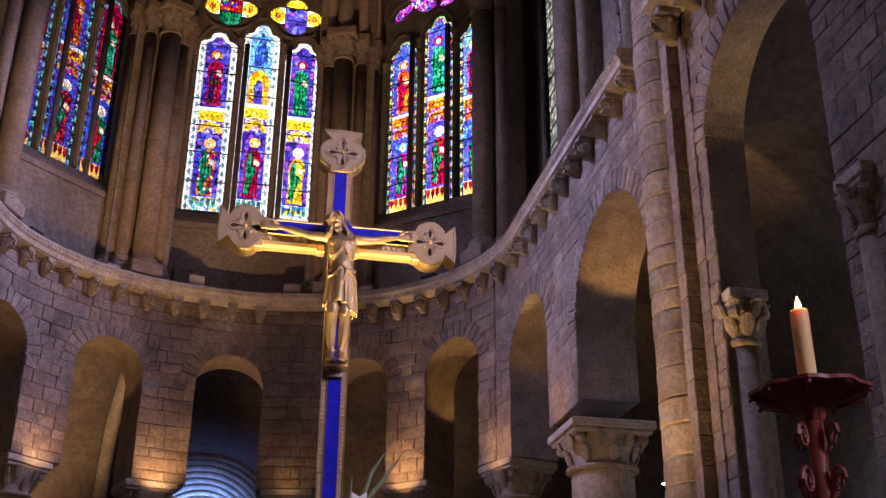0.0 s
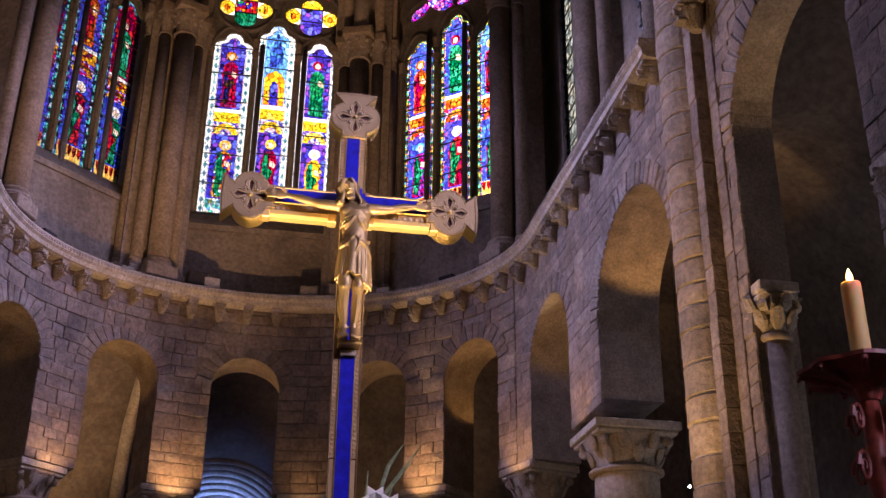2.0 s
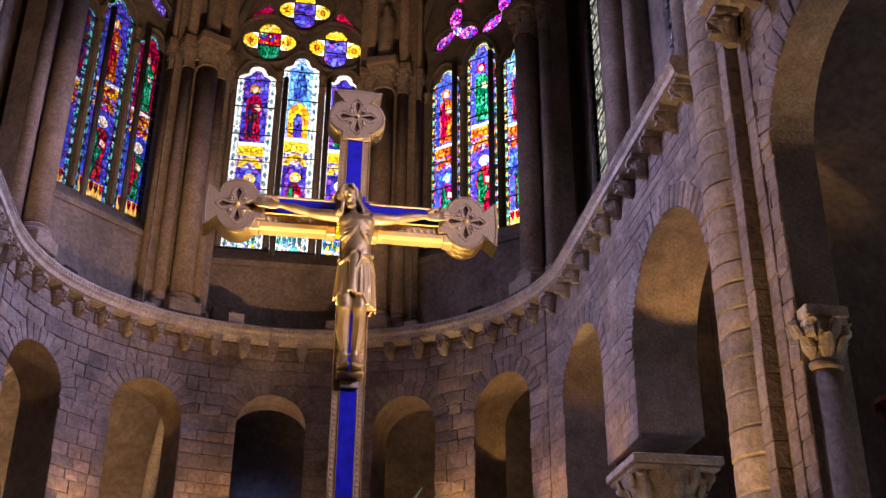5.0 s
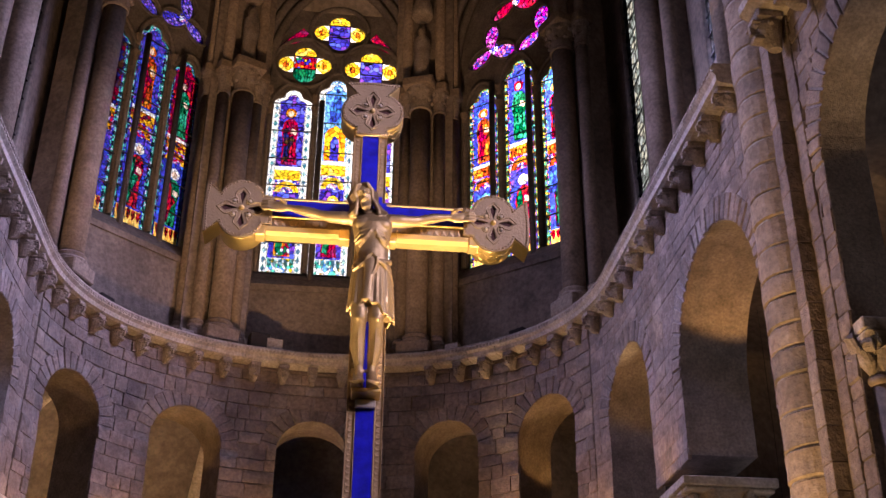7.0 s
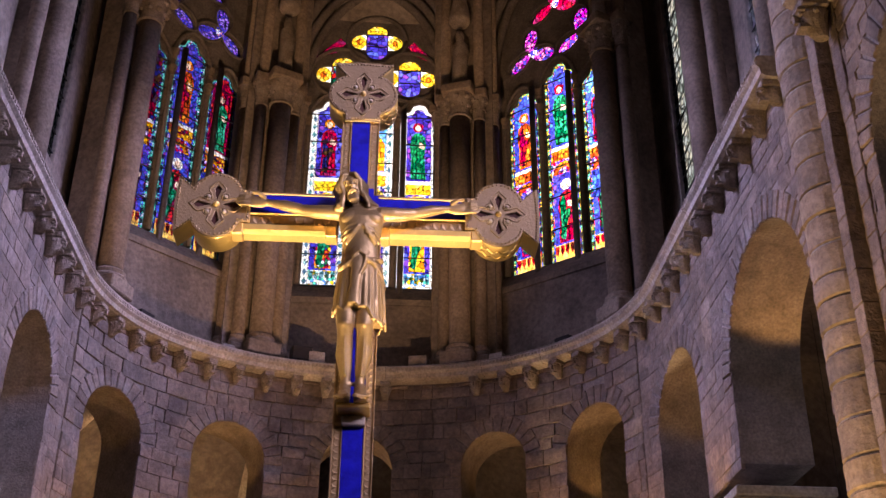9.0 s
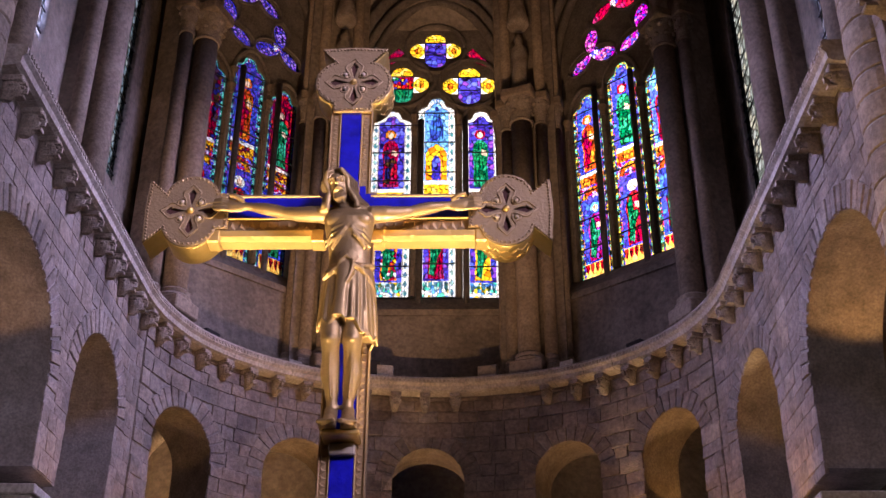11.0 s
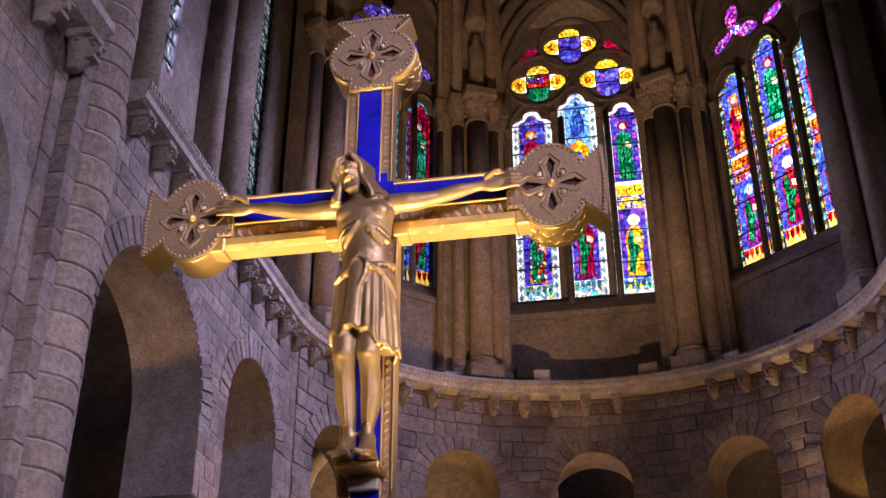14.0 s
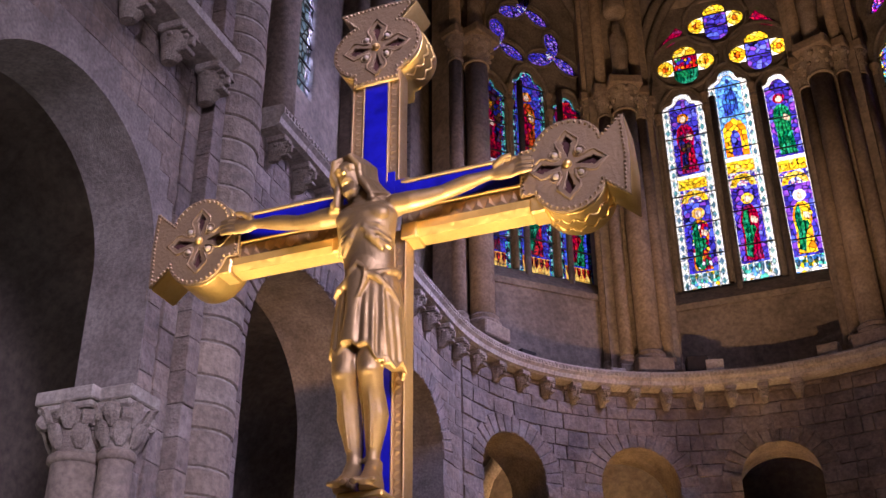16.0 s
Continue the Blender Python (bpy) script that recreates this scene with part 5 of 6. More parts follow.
def rosette(name, x, z, turn):
    """The end of an arm: a two-lobed plate with a flared tail, four pierced petals, beading and pale stones."""
    m = Matrix.Translation((x, -D, CROSS.z + z)) @ FLAT @ Matrix.Rotation(radians(turn), 4, "Z") @ Matrix.Scale(1.13, 4)
    lobe, shift = 0.058, 0.026
    outline = ring(0, shift, lobe, lobe, 15, 22, 164) + [(-0.078, 0.041), (-0.078, -0.041)] + ring(0, -shift, lobe, lobe, 15, 196, 338)
    tail = [(0.056, -0.040), (0.092, -0.073), (0.096, 0.0), (0.092, 0.073), (0.056, 0.040)]
    body = outline + tail
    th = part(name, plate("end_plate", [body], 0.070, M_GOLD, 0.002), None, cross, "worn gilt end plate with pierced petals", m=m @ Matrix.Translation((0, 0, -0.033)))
    inv = th.matrix_basis.inverted() @ m
    petals = []
    for k in range(4):
        a = radians(90 * k)
        ux, uy = math.cos(a), math.sin(a)
        pts = []
        for u, w in ((0.011, 0.0), (0.022, 0.0026), (0.034, 0.0066), (0.0375, 0.0055), (0.0405, 0.0095), (0.054, 0.0), (0.0405, -0.0095), (0.0375, -0.0055), (0.034, -0.0066), (0.022, -0.0026)):
            pts.append((ux * u - uy * w, uy * u + ux * w))
        petals.append(pts)
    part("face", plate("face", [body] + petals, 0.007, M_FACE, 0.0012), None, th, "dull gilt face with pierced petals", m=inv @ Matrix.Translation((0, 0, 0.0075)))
    part("petal_backing", plate("petal_backing", [ring(0, 0, 0.056, 0.056, 20)], 0.003, M_MAROON), None, th, m=inv @ Matrix.Translation((0, 0, 0.0035)))
    # raised bands round the petals, running together into four lobes
    for k in range(4):
        ca, sa = math.cos(radians(90 * k)), math.sin(radians(90 * k))
        band = [(0.012, 0.0115), (0.026, 0.0125), (0.034, 0.0175), (0.043, 0.0185), (0.050, 0.0120), (0.063, 0.0), (0.050, -0.0120), (0.043, -0.0185), (0.034, -0.0175), (0.026, -0.0125), (0.012, -0.0115)]
        bm = bmesh.new()
        tube(bm, [Vector((ca * u - sa * w, sa * u + ca * w, 0.0112)) for u, w in band], [0.0022] * 11, 7)
        part("petal_rim", bm, M_FACE, th, m=inv, smooth=True)
    for k in range(4):
        c45 = Vector((0.0275 * math.cos(radians(45 + 90 * k)), 0.0275 * math.sin(radians(45 + 90 * k)), 0.0112))
        bm = bmesh.new()
        tube(bm, [c45 + Vector((0.0095 * math.cos(radians(30 * i)), 0.0095 * math.sin(radians(30 * i)), 0)) for i in range(13)], [0.0016] * 13, 6)
        part("stone_setting", bm, M_FACE, th, m=inv, smooth=True)
    bm = bmesh.new()
    for p in range(len(body)):
        a, b = Vector(body[p]), Vector(body[(p + 1) % len(body)])
        k = max(1, int((b - a).length / 0.0075))
        for i in range(k):
            q = (a + (b - a) * i / k) * 0.93
            bmesh.ops.create_icosphere(bm, subdivisions=1, radius=0.0030, matrix=Matrix.Translation((q.x, q.y, 0.0115)))
    part("beading", bm, M_FACE, th, m=inv)
    for px, py in ((0.0195, 0.0195), (-0.0195, 0.0195), (0.0195, -0.0195), (-0.0195, -0.0195)):
        bm = bmesh.new()
        bmesh.ops.create_icosphere(bm, subdivisions=2, radius=0.0055, matrix=Matrix.Translation((px, py, 0.0115)))
        part("cabochon", bm, M_JEWEL, th, "pale round stone", smooth=True, m=inv)
    bm = bmesh.new()
    bmesh.ops.create_icosphere(bm, subdivisions=2, radius=0.0075, matrix=Matrix.Translation((0, 0, 0.012)))
    part("boss", bm, M_GOLD, th, smooth=True, m=inv)
    # two rows of shallow swags cut round the depth of the lower lobe
    for row, zz in enumerate((-0.014, -0.040)):
        bm = bmesh.new()
        for i in range(6):
            a0 = 200 + 23 * i + 11 * row
            pts = []
            for j in range(7):
                a = radians(a0 + 23 * j / 6)
                pts.append(Vector((lobe * math.cos(a), -shift + lobe * math.sin(a), zz - 0.012 * math.sin(math.pi * j / 6))))
            tube(bm, pts, [0.0012] + [0.0028] * 5 + [0.0012], 6)
        part("edge_ornament", bm, M_GOLD, th, m=inv, smooth=True)


rosette("end_plate", 0.3675, 0.0, 0)
rosette("end_plate", -0.3675, 0.0, 180)
rosette("end_plate", UX + 0.002, 0.368, 90)

# the carved figure, one plain mesh of gilt bronze
X, Y, Z = Vector((1, 0, 0)), Vector((0, 1, 0)), Vector((0, 0, 1))
bm = bmesh.new()
fy = -0.066     # how far the figure stands in front of the cross


def fp(x, y, z):
    return Vector((x, fy + y, z))


def blob(at, rx, ry, rz, turn=0.0):
    """A smooth swelling, turned about y."""
    m = Matrix.Translation(fp(*at)) @ Matrix.Rotation(radians(turn), 4, "Y") @ Matrix.Diagonal((rx, ry, rz, 1))
    bmesh.ops.create_icosphere(bm, subdivisions=3, radius=1.0, matrix=m)


def skin(rows, seg=32):
    loft(bm, [(fp(x, y, z), w, d, X, Y) for x, y, z, w, d in rows], seg)


# trunk: hips, narrow waist, broad chest, neck
skin([(0.014, 0.002, -0.215, 0.046, 0.034), (0.014, 0.0, -0.185, 0.050, 0.035), (0.013, -0.003, -0.158, 0.045, 0.031), (0.012, -0.008, -0.132, 0.047, 0.033), (0.010, -0.013, -0.104, 0.053, 0.036), (0.010, -0.013, -0.078, 0.057, 0.036), (0.009, -0.008, -0.058, 0.056, 0.031), (0.006, -0.003, -0.043, 0.044, 0.025), (0.0, -0.006, -0.032, 0.026, 0.021), (-0.008, -0.013, -0.018, 0.018, 0.019), (-0.014, -0.018, -0.004, 0.017, 0.018)])
blob((0.012, -0.024, -0.156), 0.026, 0.016, 0.022)
for sx in (-1, 1):
    blob((0.010 + sx * 0.025, -0.034, -0.080), 0.026, 0.013, 0.019, sx * 12)
    # lower edge of the ribs, and the ribs
    tube(bm, [fp(0.011 + sx * 0.006, -0.047, -0.106), fp(0.011 + sx * 0.022, -0.042, -0.122), fp(0.012 + sx * 0.038, -0.028, -0.138)], [0.004, 0.006, 0.004], 8)
    for k in range(3):
        tube(bm, [fp(0.010 + sx * 0.012, -0.047, -0.100 - 0.010 * k), fp(0.010 + sx * 0.034, -0.040, -0.106 - 0.010 * k), fp(0.010 + sx * 0.051, -0.018, -0.114 - 0.010 * k)], [0.0022, 0.0030, 0.0022], 7)
    # collar bones, shoulders, arms, wrists
    tube(bm, [fp(0.002 + sx * 0.006, -0.024, -0.042), fp(0.006 + sx * 0.048, -0.014, -0.044)], [0.004, 0.006], 8)
    blob((0.008 + sx * 0.054, -0.004, -0.052), 0.023, 0.021, 0.021)
    tube(bm, [fp(0.008 + sx * 0.050, -0.006, -0.052), fp(0.006 + sx * 0.085, -0.004, -0.050), fp(0.004 + sx * 0.115, 0.002, -0.046), fp(0.003 + sx * 0.145, 0.008, -0.038), fp(0.002 + sx * 0.165, 0.010, -0.032), fp(sx * 0.190, 0.012, -0.025), fp(sx * 0.218, 0.016, -0.018), fp(sx * 0.240, 0.018, -0.014)], [0.020, 0.0190, 0.0170, 0.0140, 0.0150, 0.0145, 0.0105, 0.0092], 18)
    # open palms with fingers and thumb
    loft(bm, [(fp(sx * 0.232, 0.018, -0.015), 0.010, 0.009, Z, Y), (fp(sx * 0.250, 0.018, -0.014), 0.016, 0.009, Z, Y), (fp(sx * 0.270, 0.018, -0.012), 0.018, 0.008, Z, Y), (fp(sx * 0.281, 0.018, -0.011), 0.016, 0.006, Z, Y)], 14)
    for t in range(4):
        zz = 0.002 - 0.0088 * t
        tube(bm, [fp(sx * 0.272, 0.017, zz), fp(sx * 0.292, 0.014, zz + 0.001), fp(sx * (0.314 - 0.003 * abs(t - 1.3)), 0.016, zz + 0.001)], [0.0050, 0.0048, 0.0034], 8)
    tube(bm, [fp(sx * 0.240, 0.012, -0.004), fp(sx * 0.258, 0.006, 0.007), fp(sx * 0.274, 0.008, 0.012)], [0.0062, 0.0055, 0.004], 8)
    # thighs, knees, calves, ankles
    lx = 0.007 + sx * 0.023
    tube(bm, [fp(lx, -0.002, -0.230), fp(lx, -0.012, -0.290), fp(lx, -0.024, -0.340), fp(lx, -0.027, -0.362), fp(lx, -0.017, -0.388), fp(lx, -0.006, -0.415), fp(lx + sx * 0.001, 0.000, -0.442), fp(lx - sx * 0.003, 0.004, -0.480), fp(lx - sx * 0.006, 0.006, -0.515), fp(lx - sx * 0.007, 0.006, -0.545)], [0.030, 0.028, 0.0235, 0.0215, 0.0188, 0.0195, 0.0208, 0.0168, 0.0118, 0.0125], 20)
    blob((lx, -0.041, -0.362), 0.012, 0.009, 0.013)
    tube(bm, [fp(lx, -0.032, -0.385), fp(lx, -0.021, -0.440), fp(lx - sx * 0.004, -0.010, -0.510)], [0.005, 0.004, 0.003], 8)
    blob((lx - sx * 0.018, 0.004, -0.528), 0.005, 0.006, 0.006)
    # feet and toes, resting on the ledge
    fx = lx - sx * 0.005
    loft(bm, [(fp(fx, 0.010, -0.530), 0.013, 0.015, X, Y), (fp(fx, 0.002, -0.552), 0.0145, 0.022, X, Y), (fp(fx + sx * 0.003, -0.008, -0.570), 0.017, 0.032, X, Y), (fp(fx + sx * 0.004, -0.010, -0.585), 0.0175, 0.034, X, Y)], 18)
    for t in range(5):
        tube(bm, [fp(fx - sx * 0.010 + sx * 0.0072 * t, -0.036, -0.572), fp(fx - sx * 0.010 + sx * 0.0076 * t, -0.050 + 0.003 * t, -0.579)], [0.0050, 0.0052 if t else 0.0064], 8)

# loincloth: rolled belt, deep pleats, a hem that falls lower on one side
cloth = bmesh.new()
rows = ((-0.172, 0.049, 0.037, 0.0), (-0.190, 0.055, 0.041, 0.02), (-0.220, 0.059, 0.045, 0.05), (-0.250, 0.061, 0.047, 0.075), (-0.280, 0.063, 0.049, 0.09), (-0.305, 0.064, 0.050, 0.10), (-0.322, 0.065, 0.051, 0.11))
rings = []
for z, w, d, deep in rows:
    loop = []
    for i in range(144):
        a = 2 * math.pi * i / 144
        k = 1 + deep * (abs(math.sin(13 * a + 0.5)) - 0.55) + 0.3 * deep * math.sin(5 * a + 1.0)
        x, y = 0.014 + w * k * math.cos(a), -0.002 + d * k * math.sin(a)
        low = min(1.0, max(0.0, (-0.20 - z) / 0.12))
        drop = 0.034 * min(1.0, max(0.0, (x - 0.028) / 0.035)) - 0.012 * max(0.0, 1 - abs(x - 0.008) / 0.018) + 0.008 * math.sin(11 * a)
        loop.append(cloth.verts.new(fp(x, y, z - low * drop)))
    rings.append(loop)
for r0, r1 in zip(rings, rings[1:]):
    for i in range(144):
        cloth.faces.new((r0[i], r0[(i + 1) % 144], r1[(i + 1) % 144], r1[i]))
cloth.faces.new(rings[0])
cloth.faces.new(rings[-1][::-1])
me = bpy.data.meshes.new("cloth_shape")
cloth.to_mesh(me)
cloth.free()
bm.from_mesh(me)
bpy.data.meshes.remove(me)
hem = [fp(0.014 + 0.066 * math.cos(a), -0.002 + 0.052 * math.sin(a), -0.318 - 0.034 * min(1.0, max(0.0, (0.066 * math.cos(a) - 0.014) / 0.035)) + 0.012 * max(0.0, 1 - abs(0.066 * math.cos(a) + 0.006) / 0.018) - 0.008 * math.sin(11 * a)) for a in [2 * math.pi * i / 72 for i in range(73)]]
tube(bm, hem, [0.0018] * 73, 6)
belt = [fp(0.013 + 0.051 * math.cos(a), -0.002 + 0.040 * math.sin(a), -0.176 + 0.012 * math.sin(a) + 0.010 * math.cos(a)) for a in [2 * math.pi * i / 36 for i in range(37)]]
tube(bm, belt, [0.0065 + 0.0014 * (i % 2) for i in range(37)], 8)
# the folded front: an upturned flap with a beaded edge, and a slanting overfold
tube(bm, [fp(-0.012, -0.040, -0.200), fp(-0.002, -0.046, -0.172), fp(0.010, -0.048, -0.160), fp(0.024, -0.046, -0.172), fp(0.026, -0.048, -0.198), fp(0.016, -0.051, -0.226)], [0.004, 0.006, 0.006, 0.006, 0.005, 0.003], 8)
loft(bm, [(fp(0.008, -0.042, -0.164), 0.012, 0.005, X, Y), (fp(0.008, -0.046, -0.190), 0.016, 0.006, X, Y), (fp(0.004, -0.048, -0.250), 0.013, 0.008, X, Y), (fp(0.000, -0.050, -0.312), 0.016, 0.008, X, Y)], 20)
for k in range(9):
    f = k / 8
    blob((0.026 - 0.012 * f * f, -0.053, -0.176 - 0.050 * f), 0.0028, 0.0026, 0.0028)
tube(bm, [fp(0.026, -0.048, -0.182), fp(0.045, -0.042, -0.190), fp(0.064, -0.024, -0.214), fp(0.074, -0.008, -0.240)], [0.005, 0.006, 0.006, 0.004], 8)
tube(bm, [fp(-0.010, -0.044, -0.186), fp(-0.026, -0.040, -0.200), fp(-0.042, -0.024, -0.208)], [0.004, 0.005, 0.003], 8)
for k in range(3):
    tube(bm, [fp(0.052 + 0.007 * k, -0.034 + 0.011 * k, -0.205), fp(0.056 + 0.008 * k, -0.036 + 0.011 * k, -0.280), fp(0.060 + 0.008 * k, -0.032 + 0.011 * k, -0.356 + 0.005 * k)], [0.004, 0.0062, 0.0066], 8)
# head lifted back and turned to one side; brow, nose, lips, beard
H = Matrix.Translation(fp(-0.019, -0.022, 0.010)) @ Matrix.Rotation(radians(6), 4, "X") @ Matrix.Rotation(radians(-13), 4, "Y")


def hp(x, y, z):
    return H @ Vector((x, y, z))


hx, hy = H.to_3x3() @ X, H.to_3x3() @ Y
loft(bm, [(hp(0, -0.014, -0.042), 0.009, 0.009, hx, hy), (hp(0, -0.009, -0.032), 0.0165, 0.018, hx, hy), (hp(0, -0.003, -0.014), 0.0225, 0.026, hx, hy), (hp(0, 0.0, 0.006), 0.0245, 0.029, hx, hy), (hp(0, 0.004, 0.024), 0.023, 0.027, hx, hy), (hp(0, 0.006, 0.037), 0.012, 0.015, hx, hy)], 24)
tube(bm, [hp(0, -0.028, 0.012), hp(0, -0.034, 0.001), hp(0, -0.036, -0.006)], [0.0032, 0.0045, 0.0054], 8)
for sx in (-1, 1):
    tube(bm, [hp(sx * 0.003, -0.030, 0.011), hp(sx * 0.011, -0.029, 0.013), hp(sx * 0.020, -0.020, 0.009)], [0.0032, 0.0036, 0.0024], 7)
    tube(bm, [hp(sx * 0.006, -0.027, 0.004), hp(sx * 0.011, -0.0275, 0.005), hp(sx * 0.016, -0.023, 0.004)], [0.0020, 0.0034, 0.0020], 7)
    tube(bm, [hp(0, -0.0335, -0.0125), hp(sx * 0.007, -0.030, -0.016), hp(sx * 0.012, -0.024, -0.024)], [0.0030, 0.0036, 0.0026], 7)
tube(bm, [hp(-0.007, -0.029, -0.0195), hp(0, -0.0315, -0.0205), hp(0.007, -0.029, -0.0195)], [0.0022, 0.0030, 0.0022], 7)
for x, r in ((-0.010, 0.006), (-0.004, 0.0075), (0.004, 0.0075), (0.010, 0.006)):
    tube(bm, [hp(x, -0.022, -0.028), hp(x * 0.9, -0.026, -0.040), hp(x * 0.5, -0.023, -0.052)], [r * 0.9, r, r * 0.5], 8)
# hair parted in the middle, waves beside the face, curled ends upon the shoulders
loft(bm, [(hp(0, 0.016, -0.036), 0.022, 0.014, hx, hy), (hp(0, 0.013, -0.010), 0.029, 0.024, hx, hy), (hp(0, 0.010, 0.012), 0.030, 0.028, hx, hy), (hp(0, 0.008, 0.030), 0.026, 0.026, hx, hy), (hp(0, 0.008, 0.042), 0.013, 0.015, hx, hy)], 28)
for sx in (-1, 1):
    for k in range(5):
        x, y = 0.019 + 0.0035 * k, -0.018 + 0.009 * k
        tube(bm, [hp(sx * 0.002, y * 0.9, 0.042 - 0.002 * abs(k - 2)), hp(sx * x * 0.8, y - 0.004, 0.033), hp(sx * (x + 0.007), y, 0.010), hp(sx * (x + 0.003), y + 0.002, -0.014), hp(sx * (x + 0.010), y, -0.036), hp(sx * (x + 0.016 + 0.002 * k), y * 0.7 - 0.006, -0.058)], [0.0045, 0.0072, 0.0078, 0.0068, 0.0078, 0.0060], 8)
        blob((-0.010 + sx * (0.036 + 0.0055 * k), -0.032 + 0.008 * k, -0.044 - 0.005 * (k % 2)), 0.0085, 0.0080, 0.0080)
# join the shapes into one smooth casting
for v in bm.verts:
    if v.co.z < -0.2:
        v.co.z = -0.2 + (v.co.z + 0.2) * 0.955
    # a long waist: hips and cloth hang lower, the ankles stay
    drop = min(1.0, max(0.0, (-0.10 - v.co.z) / 0.06)) * min(1.0, max(0.0, (v.co.z + 0.50) / 0.14))
    v.co.z -= 0.020 * drop
fig = part("statue", bm, M_BRONZE, None, smooth=True)
fig.location = CROSS + Vector((0, 0, 0.015))
fuse = fig.modifiers.new("fuse", "REMESH")
fuse.mode, fuse.voxel_size, fuse.use_smooth_shade = "VOXEL", 0.0021, True
soft = fig.modifiers.new("soften", "SMOOTH")
soft.factor, soft.iterations = 0.5, 1
tagged(fig, "gilt bronze crucified figure in a pleated loincloth on the cross", "statue")

# ---------------------------------------------------------------- the candle on its stand
CAN = Vector((2.095, 4.065, 0))
stand = thing("candlestick", CAN, "tall carved candlestick of red lacquered wood", "candlestick")
bm = bmesh.new()
turned(bm, [(0.20, 0.0), (0.20, 0.06), (0.12, 0.14), (0.05, 0.3), (0.04, 0.6), (0.07, 0.66), (0.04, 0.74), (0.035, 1.3), (0.065, 1.36), (0.04, 1.45), (0.036, 2.0), (0.06, 2.05), (0.04, 2.12), (0.036, 2.34), (0.05, 2.38), (0.034, 2.44), (0.034, 2.70)], 20)
part("stem", bm, M_RED, stand, smooth=True)
for zc, size in ((2.59, 0.055), (2.42, 0.06), (2.24, 0.055), (2.06, 0.06), (1.88, 0.055)):
    for k in range(4):
        a = math.pi / 2 * k + 0.4
        bm = bmesh.new()
        pts, rad = [], []
        for i in range(15):
            t = i / 14 * 1.6 * 2 * math.pi
            rr = size * (1 - i / 18)
            pts.append(Vector((math.cos(a) * (0.035 + size * 0.7 + rr * math.cos(t) * 0.55), math.sin(a) * (0.035 + size * 0.7 + rr * math.cos(t) * 0.55), zc + rr * math.sin(t))))
            rad.append(0.011 * (1 - i / 22))
        tube(bm, pts, rad, 6)
        part("scroll", bm, M_RED, stand)
bm = bmesh.new()
turned(bm, [(0.040, 2.66), (0.055, 2.70), (0.12, 2.735), (0.19, 2.755), (0.222, 2.765), (0.222, 2.780), (0.20, 2.775), (0.12, 2.757), (0.05, 2.75)], 36, None, 9, 0.05)
part("drip_bowl", bm, M_RED, stand, "wide scalloped red drip bowl")
for k in range(9):
    a = 2 * math.pi * k / 9
    bm = bmesh.new()
    tube(bm, [CAN * 0 + Vector((0.10 * math.cos(a), 0.10 * math.sin(a), 2.722)), Vector((0.17 * math.cos(a), 0.17 * math.sin(a), 2.744)), Vector((0.218 * math.cos(a), 0.218 * math.sin(a), 2.760)), Vector((0.232 * math.cos(a), 0.232 * math.sin(a), 2.742))], [0.010, 0.014, 0.013, 0.007], 8)
    part("leaf", bm, M_RED, stand)
bm = bmesh.new()
turned(bm, [(0.046, 2.745), (0.05, 2.765), (0.05, 2.79), (0.043, 2.81)], 20)
part("socket", bm, M_METAL, stand)
candle = thing("candle", (CAN.x, CAN.y, 2.797), "thick ivory candle, burning, in the red candlestick", "candle")
candle.rotation_euler = (0, radians(-0.5), 0)
bm = bmesh.new()
turned(bm, [(0.035, 0.0), (0.0365, 0.01), (0.036, 0.15), (0.0365, 0.296), (0.0355, 0.310), (0.034, 0.314), (0.024, 0.304), (0.004, 0.300)], 24)
part("wax", bm, M_WAX, candle, smooth=True)
bm = bmesh.new()
turned(bm, [(0.002, 0.298), (0.002, 0.320)], 6)
part("wick", bm, M_DARK, candle)
bm = bmesh.new()
turned(bm, [(0.002, 0.314), (0.010, 0.324), (0.0125, 0.336), (0.009, 0.352), (0.004, 0.366), (0.001, 0.374)], 12)
part("flame", bm, M_FLAME, candle, "small bright flame", smooth=True)
bulb("candle_light", (CAN.x, CAN.y - 0.002, 3.20), 2.5, (1.0, 0.6, 0.25), 0.02)

# ---------------------------------------------------------------- lilies in a vase behind the post
VAS = Vector((0.57, 6.0, 0.27))
bm = bmesh.new()
box(bm, (0.37, 5.8, 0.0), (0.77, 6.2, 0.268), bevel=0.01)
tagged(part("plinth", bm, M_SHAFT), "low square stone plinth under the flower vase", "plinth")
vase = thing("flower_vase", VAS, "white lilies with long green leaves in a tall vase", "flowers")
bm = bmesh.new()
turned(bm, [(0.16, 0.0), (0.16, 0.04), (0.05, 0.1), (0.05, 1.4), (0.12, 1.5), (0.14, 1.8), (0.10, 2.05), (0.12, 2.10)], 24)
part("vase", bm, M_METAL, vase, smooth=True)


def blade(points, widths):
    bm = bmesh.new()
    X = Vector((0.25, -0.6, 0.3)).normalized()
    secs = []
    pts = [Vector(p) for p in points]
    for i, p in enumerate(pts):
        d = (pts[min(i + 1, len(pts) - 1)] - pts[max(i - 1, 0)]).normalized()
        a = d.cross(Vector((0, 1, 0))).normalized()
        secs.append((p, widths[i], 0.004, a, d.cross(a)))
    return loft(bm, secs, 8)


